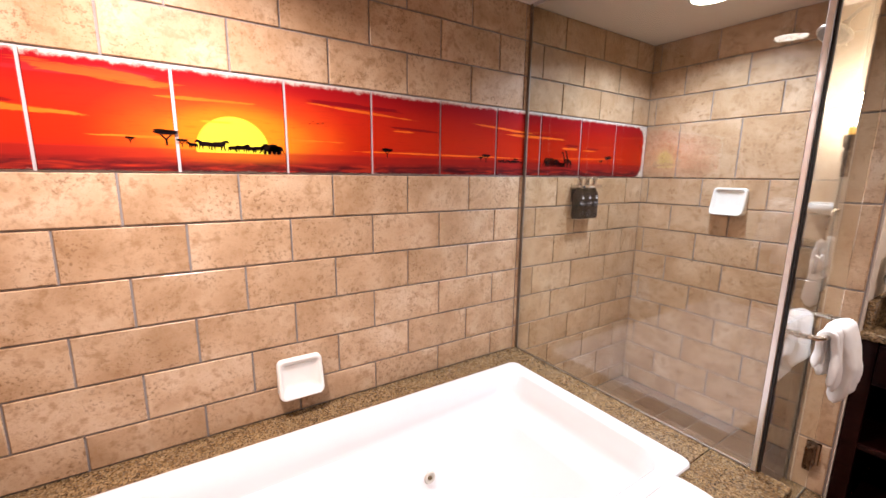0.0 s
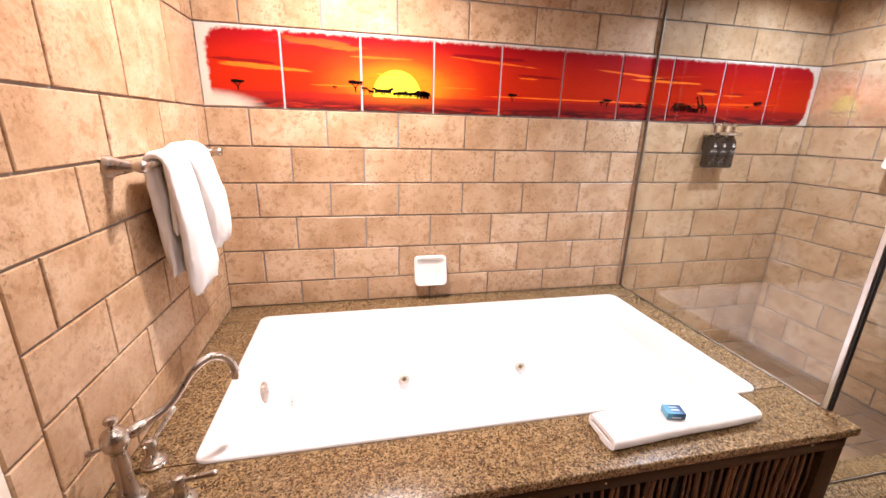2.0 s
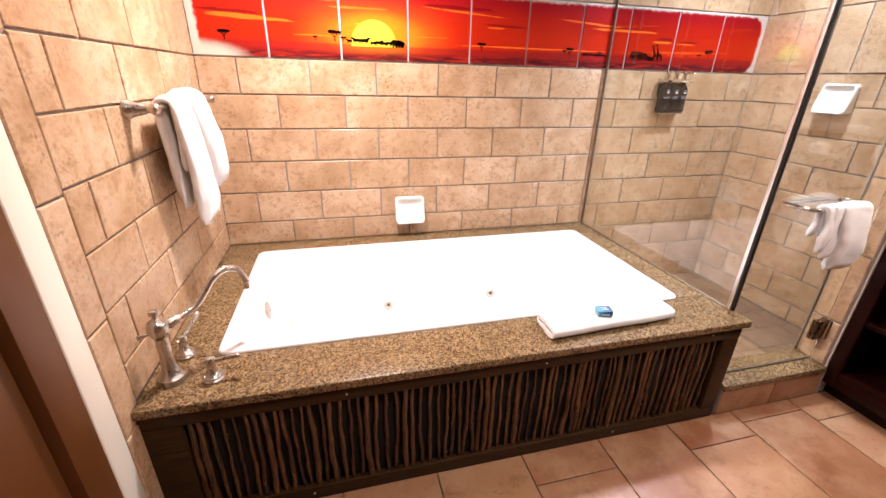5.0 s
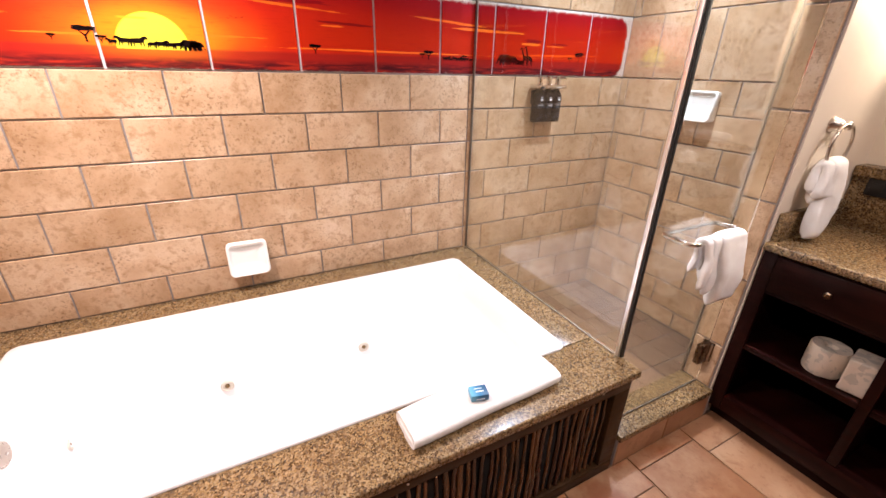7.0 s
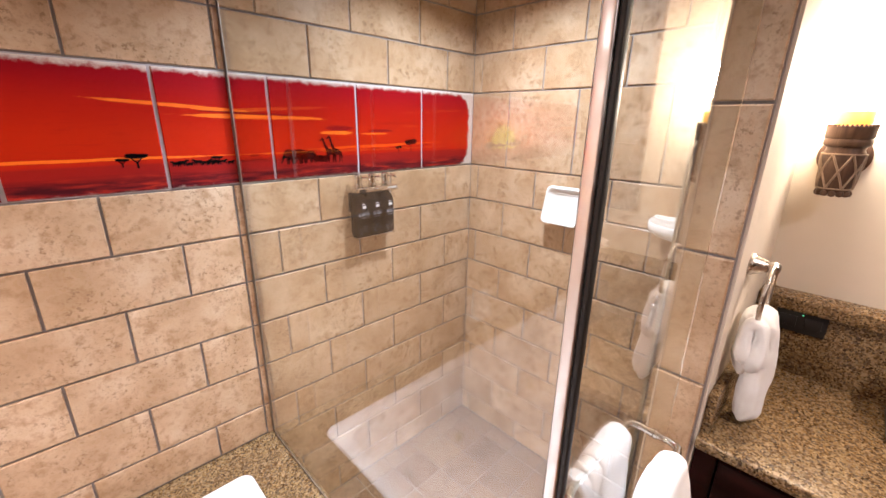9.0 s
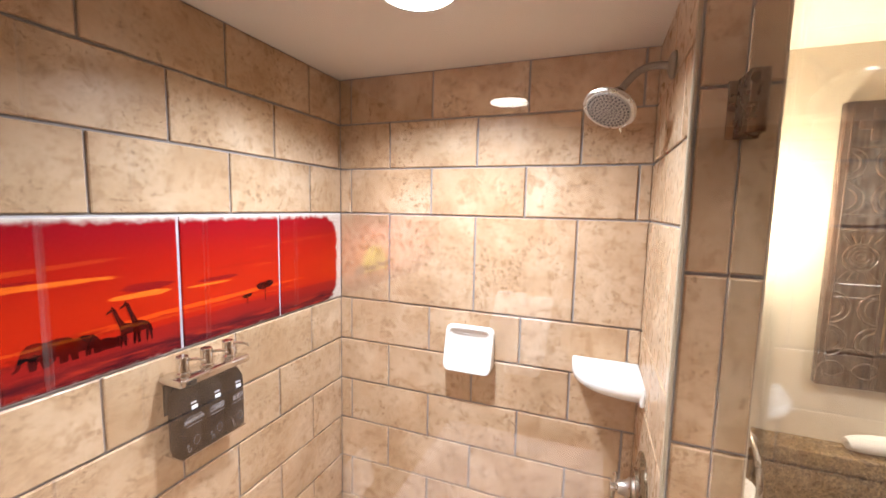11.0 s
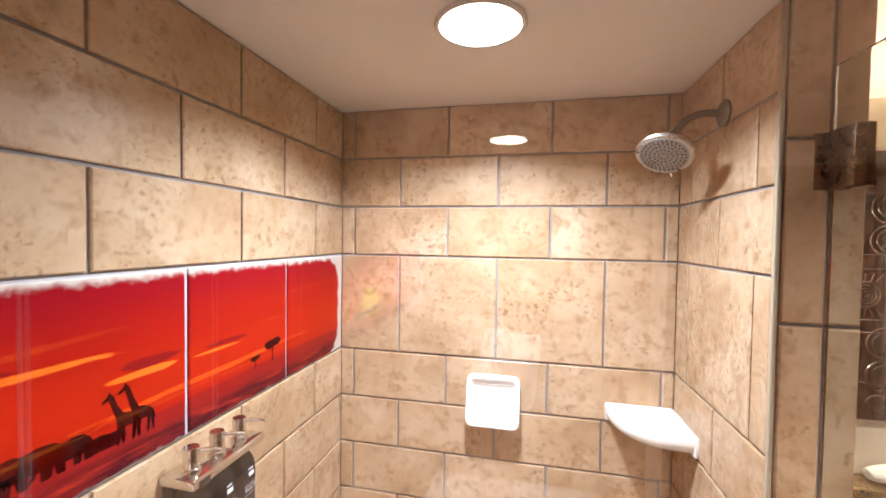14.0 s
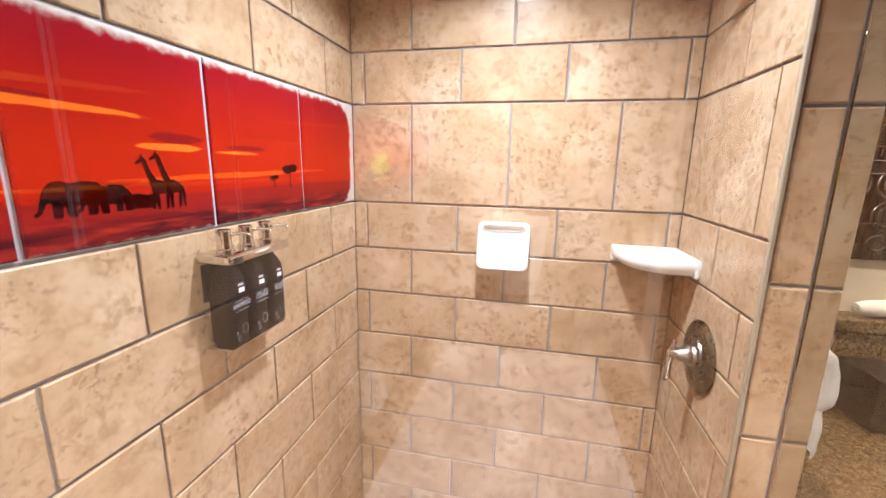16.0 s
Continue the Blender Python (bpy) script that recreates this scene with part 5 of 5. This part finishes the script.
def lay(parent, rects, m, mat, name="tile", gap=GAP, **kw):
    """Tiles over rects (u0, u1, v0, v1) of a wall; m takes x to u, z to v and -y to the wall's face."""
    for u0, u1, v0, v1 in rects:
        if u1 - u0 < gap + 0.004 or v1 - v0 < gap + 0.004:
            continue
        ob = new(name, tile_mesh(u1 - u0 - gap, v1 - v0 - gap, mat=mat, **kw))
        ob.parent = parent
        tilt = pose(0, 0, 0, random.uniform(-.12, .12), 0, random.uniform(-.12, .12))
        ob.matrix_local = m @ Matrix.Translation(((u0 + u1) / 2, random.uniform(-0.0004, 0.0004), (v0 + v1) / 2)) @ tilt


def course(u0, u1, v0, v1, joints):
    """One row of tiles from u0 to u1, cut at joints."""
    cuts = [u0] + sorted(j for j in joints if u0 + 0.012 < j < u1 - 0.012) + [u1]
    return [(a, b, v0, v1) for a, b in zip(cuts, cuts[1:])]


ROW, BIG, MURAL_Z = 0.154, 0.308, 1.367
LEVELS = [(MURAL_Z + BIG + ROW * k, MURAL_Z + BIG + ROW * (k + 1), k % 2 == 0) for k in range(3)]
LEVELS += [(MURAL_Z - ROW * (k + 1), MURAL_Z - ROW * k, k % 2 == 0) for k in range(9)]


def steps(first, pitch=0.305, n=14):
    return [first + pitch * k for k in range(-n, n)]


MURAL_JOINTS = (0.312, 0.628, 0.940, 1.250, 1.557, 1.862, 2.152, 2.455, 2.758)
north = pose(0, 0, 0)
rects = []
for z0, z1, odd in LEVELS:
    if z1 > DECK:
        tub_joints = [j for j in steps(0.166 if odd else 0.320, 0.309) if j > 0.1]
        rects += course(0.0, 2.018, max(z0, DECK), z1, tub_joints)
    rects += course(2.018, RIGHT, max(z0, 0.03), z1, steps(2.292 if odd else 2.142, 0.3035))
lay(wall_north, rects, north, TILE)
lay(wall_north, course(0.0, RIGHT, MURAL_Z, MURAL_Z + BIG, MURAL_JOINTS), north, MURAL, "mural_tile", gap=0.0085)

east = pose(RIGHT, 0, 0, 0, 0, -90)      # u runs towards -y
rects = course(0.0, -SIDE, MURAL_Z, MURAL_Z + BIG, steps(0.2, 0.308))
for z0, z1, odd in LEVELS:
    rects += course(0.0, -SIDE, max(z0, 0.03), z1, steps(0.046 if odd else 0.2, 0.308))
lay(wall_east, rects, east, TILE)

valve_side = pose(0, SIDE, 0, 0, 0, 180)  # u = -x, faces +y
rects = course(-RIGHT, -PIER_X, MURAL_Z, MURAL_Z + BIG, [-2.68, -2.985])
for z0, z1, odd in LEVELS:
    rects += course(-RIGHT, -PIER_X, max(z0, 0.03), z1, [-2.825] if odd else [-2.68, -2.985])
lay(wall_pier, rects, valve_side, TILE)
pier = pose(PIER_X, 0, 0, 0, 0, -90)
cuts = [0.152] + [1.597 + 0.308 * k for k in range(-4, 2)] + [CEIL]
rects = []
for a, b in zip(cuts, cuts[1:]):
    rects += [(-SIDE + 0.006, 1.078, a, b), (1.078, -OUT_Y, a, b)]
lay(wall_pier, rects, pier, TILE, bevel=0.003, proud=0.005)

west = pose(0, 0, 0, 0, 0, 90)           # u = y, faces +x
rects = course(-1.12, 0.0, MURAL_Z, MURAL_Z + BIG, [-0.275, -0.58, -0.87])
for z0, z1, odd in LEVELS:
    if z1 > DECK:
        rects += course(-1.12, 0.0, max(z0, DECK), z1, steps(-1.02 if odd else -0.86))
lay(wall_west, rects, west, TILE)
cuts = [0.0] + [1.358 + 0.309 * k for k in range(-4, 3)] + [CEIL]
lay(wall_west, [(-1.213, -1.12, a, b) for a, b in zip(cuts, cuts[1:])], west, TILE, bevel=0.003, proud=0.005)

# shower side of the tub deck, kerb face and floors
deck_side = tagged(part("deck_side_wall", bm_box(2.037, 2.0545, -1.0, -0.003, 0.02, DECK - 0.031), GROUT, None, "", False), "tan tiled side of the tub deck inside the shower", "wall", "", "structure")
inner = pose(2.057, 0, 0, 0, 0, 90)
lay(deck_side, [(a, b, c, d) for c, d in ((0.03, 0.135), (0.135, 0.289), (0.289, DECK - 0.03)) for a, b in ((-0.995, -0.70), (-0.70, -0.395), (-0.395, -0.09), (-0.09, 0.0))], inner, TILE)
lay(kerb, [(2.058, 2.345, 0.0, 0.127), (2.345, PIER_X, 0.0, 0.127)], pose(0, -1.149, 0), FLOOR_TILE, gap=0.004)
ground = pose(0, 0, 0, -90)              # u = x, v = y, faces up
rnd = random.Random(11)
rects = []
for k in range(-6, 5):
    a, b = 1.486 + 0.325 * k, 1.486 + 0.325 * (k + 1)
    if b <= 0.01 or a >= VAN_X:
        continue
    shift = 0.395 if 2.1 < a < 2.2 else (0.0, 0.33, 0.12, 0.33)[k % 4]
    y = -1.61 + shift - 0.65 * 4
    while y < -1.15:
        y0, y1 = max(y, SOUTH), min(y + 0.65, -1.15)
        if y1 - y0 > 0.03:
            rects.append((max(a, 0.0), min(b, VAN_X), y0, y1))
        y += 0.65
lay(floor, rects, ground, FLOOR_TILE, gap=0.0045, proud=0.002, bevel=0.001)
rects = []
S = 0.1525
for i in range(7):
    for j in range(7):
        x, y = 2.06 + S * i, -1.0 + S * j
        if (i + 2 * j) % 5 == 0:
            rects += [(x, x + S / 2, y, min(y + S, 0)), (x + S / 2, min(x + S, RIGHT), y, min(y + S, 0))]
        else:
            rects.append((x, min(x + S, RIGHT), y, min(y + S, 0)))
lay(shower_floor, rects, pose(0, 0, 0.028, -90), SHOWER_TILE, gap=0.004, proud=0.002)

edge = part("edge_trim", bm_box(PIER_X - 0.0062, PIER_X + 0.003, SIDE - 0.004, SIDE + 0.0035, 0.156, CEIL - 0.001, 0.002), plain("tan_edge_trim", (0.40, 0.31, 0.21), 0.4), wall_pier, "pale tan corner trim")
part("mural_grout", bm_box(0.0, RIGHT, 0.0018, 0.0045, MURAL_Z + 0.001, MURAL_Z + BIG - 0.001), plain("pale_grout", (0.58, 0.53, 0.53), 0.9, 0, 0.1, 120, 0.3), wall_north, "pale grout between the mural tiles", False)
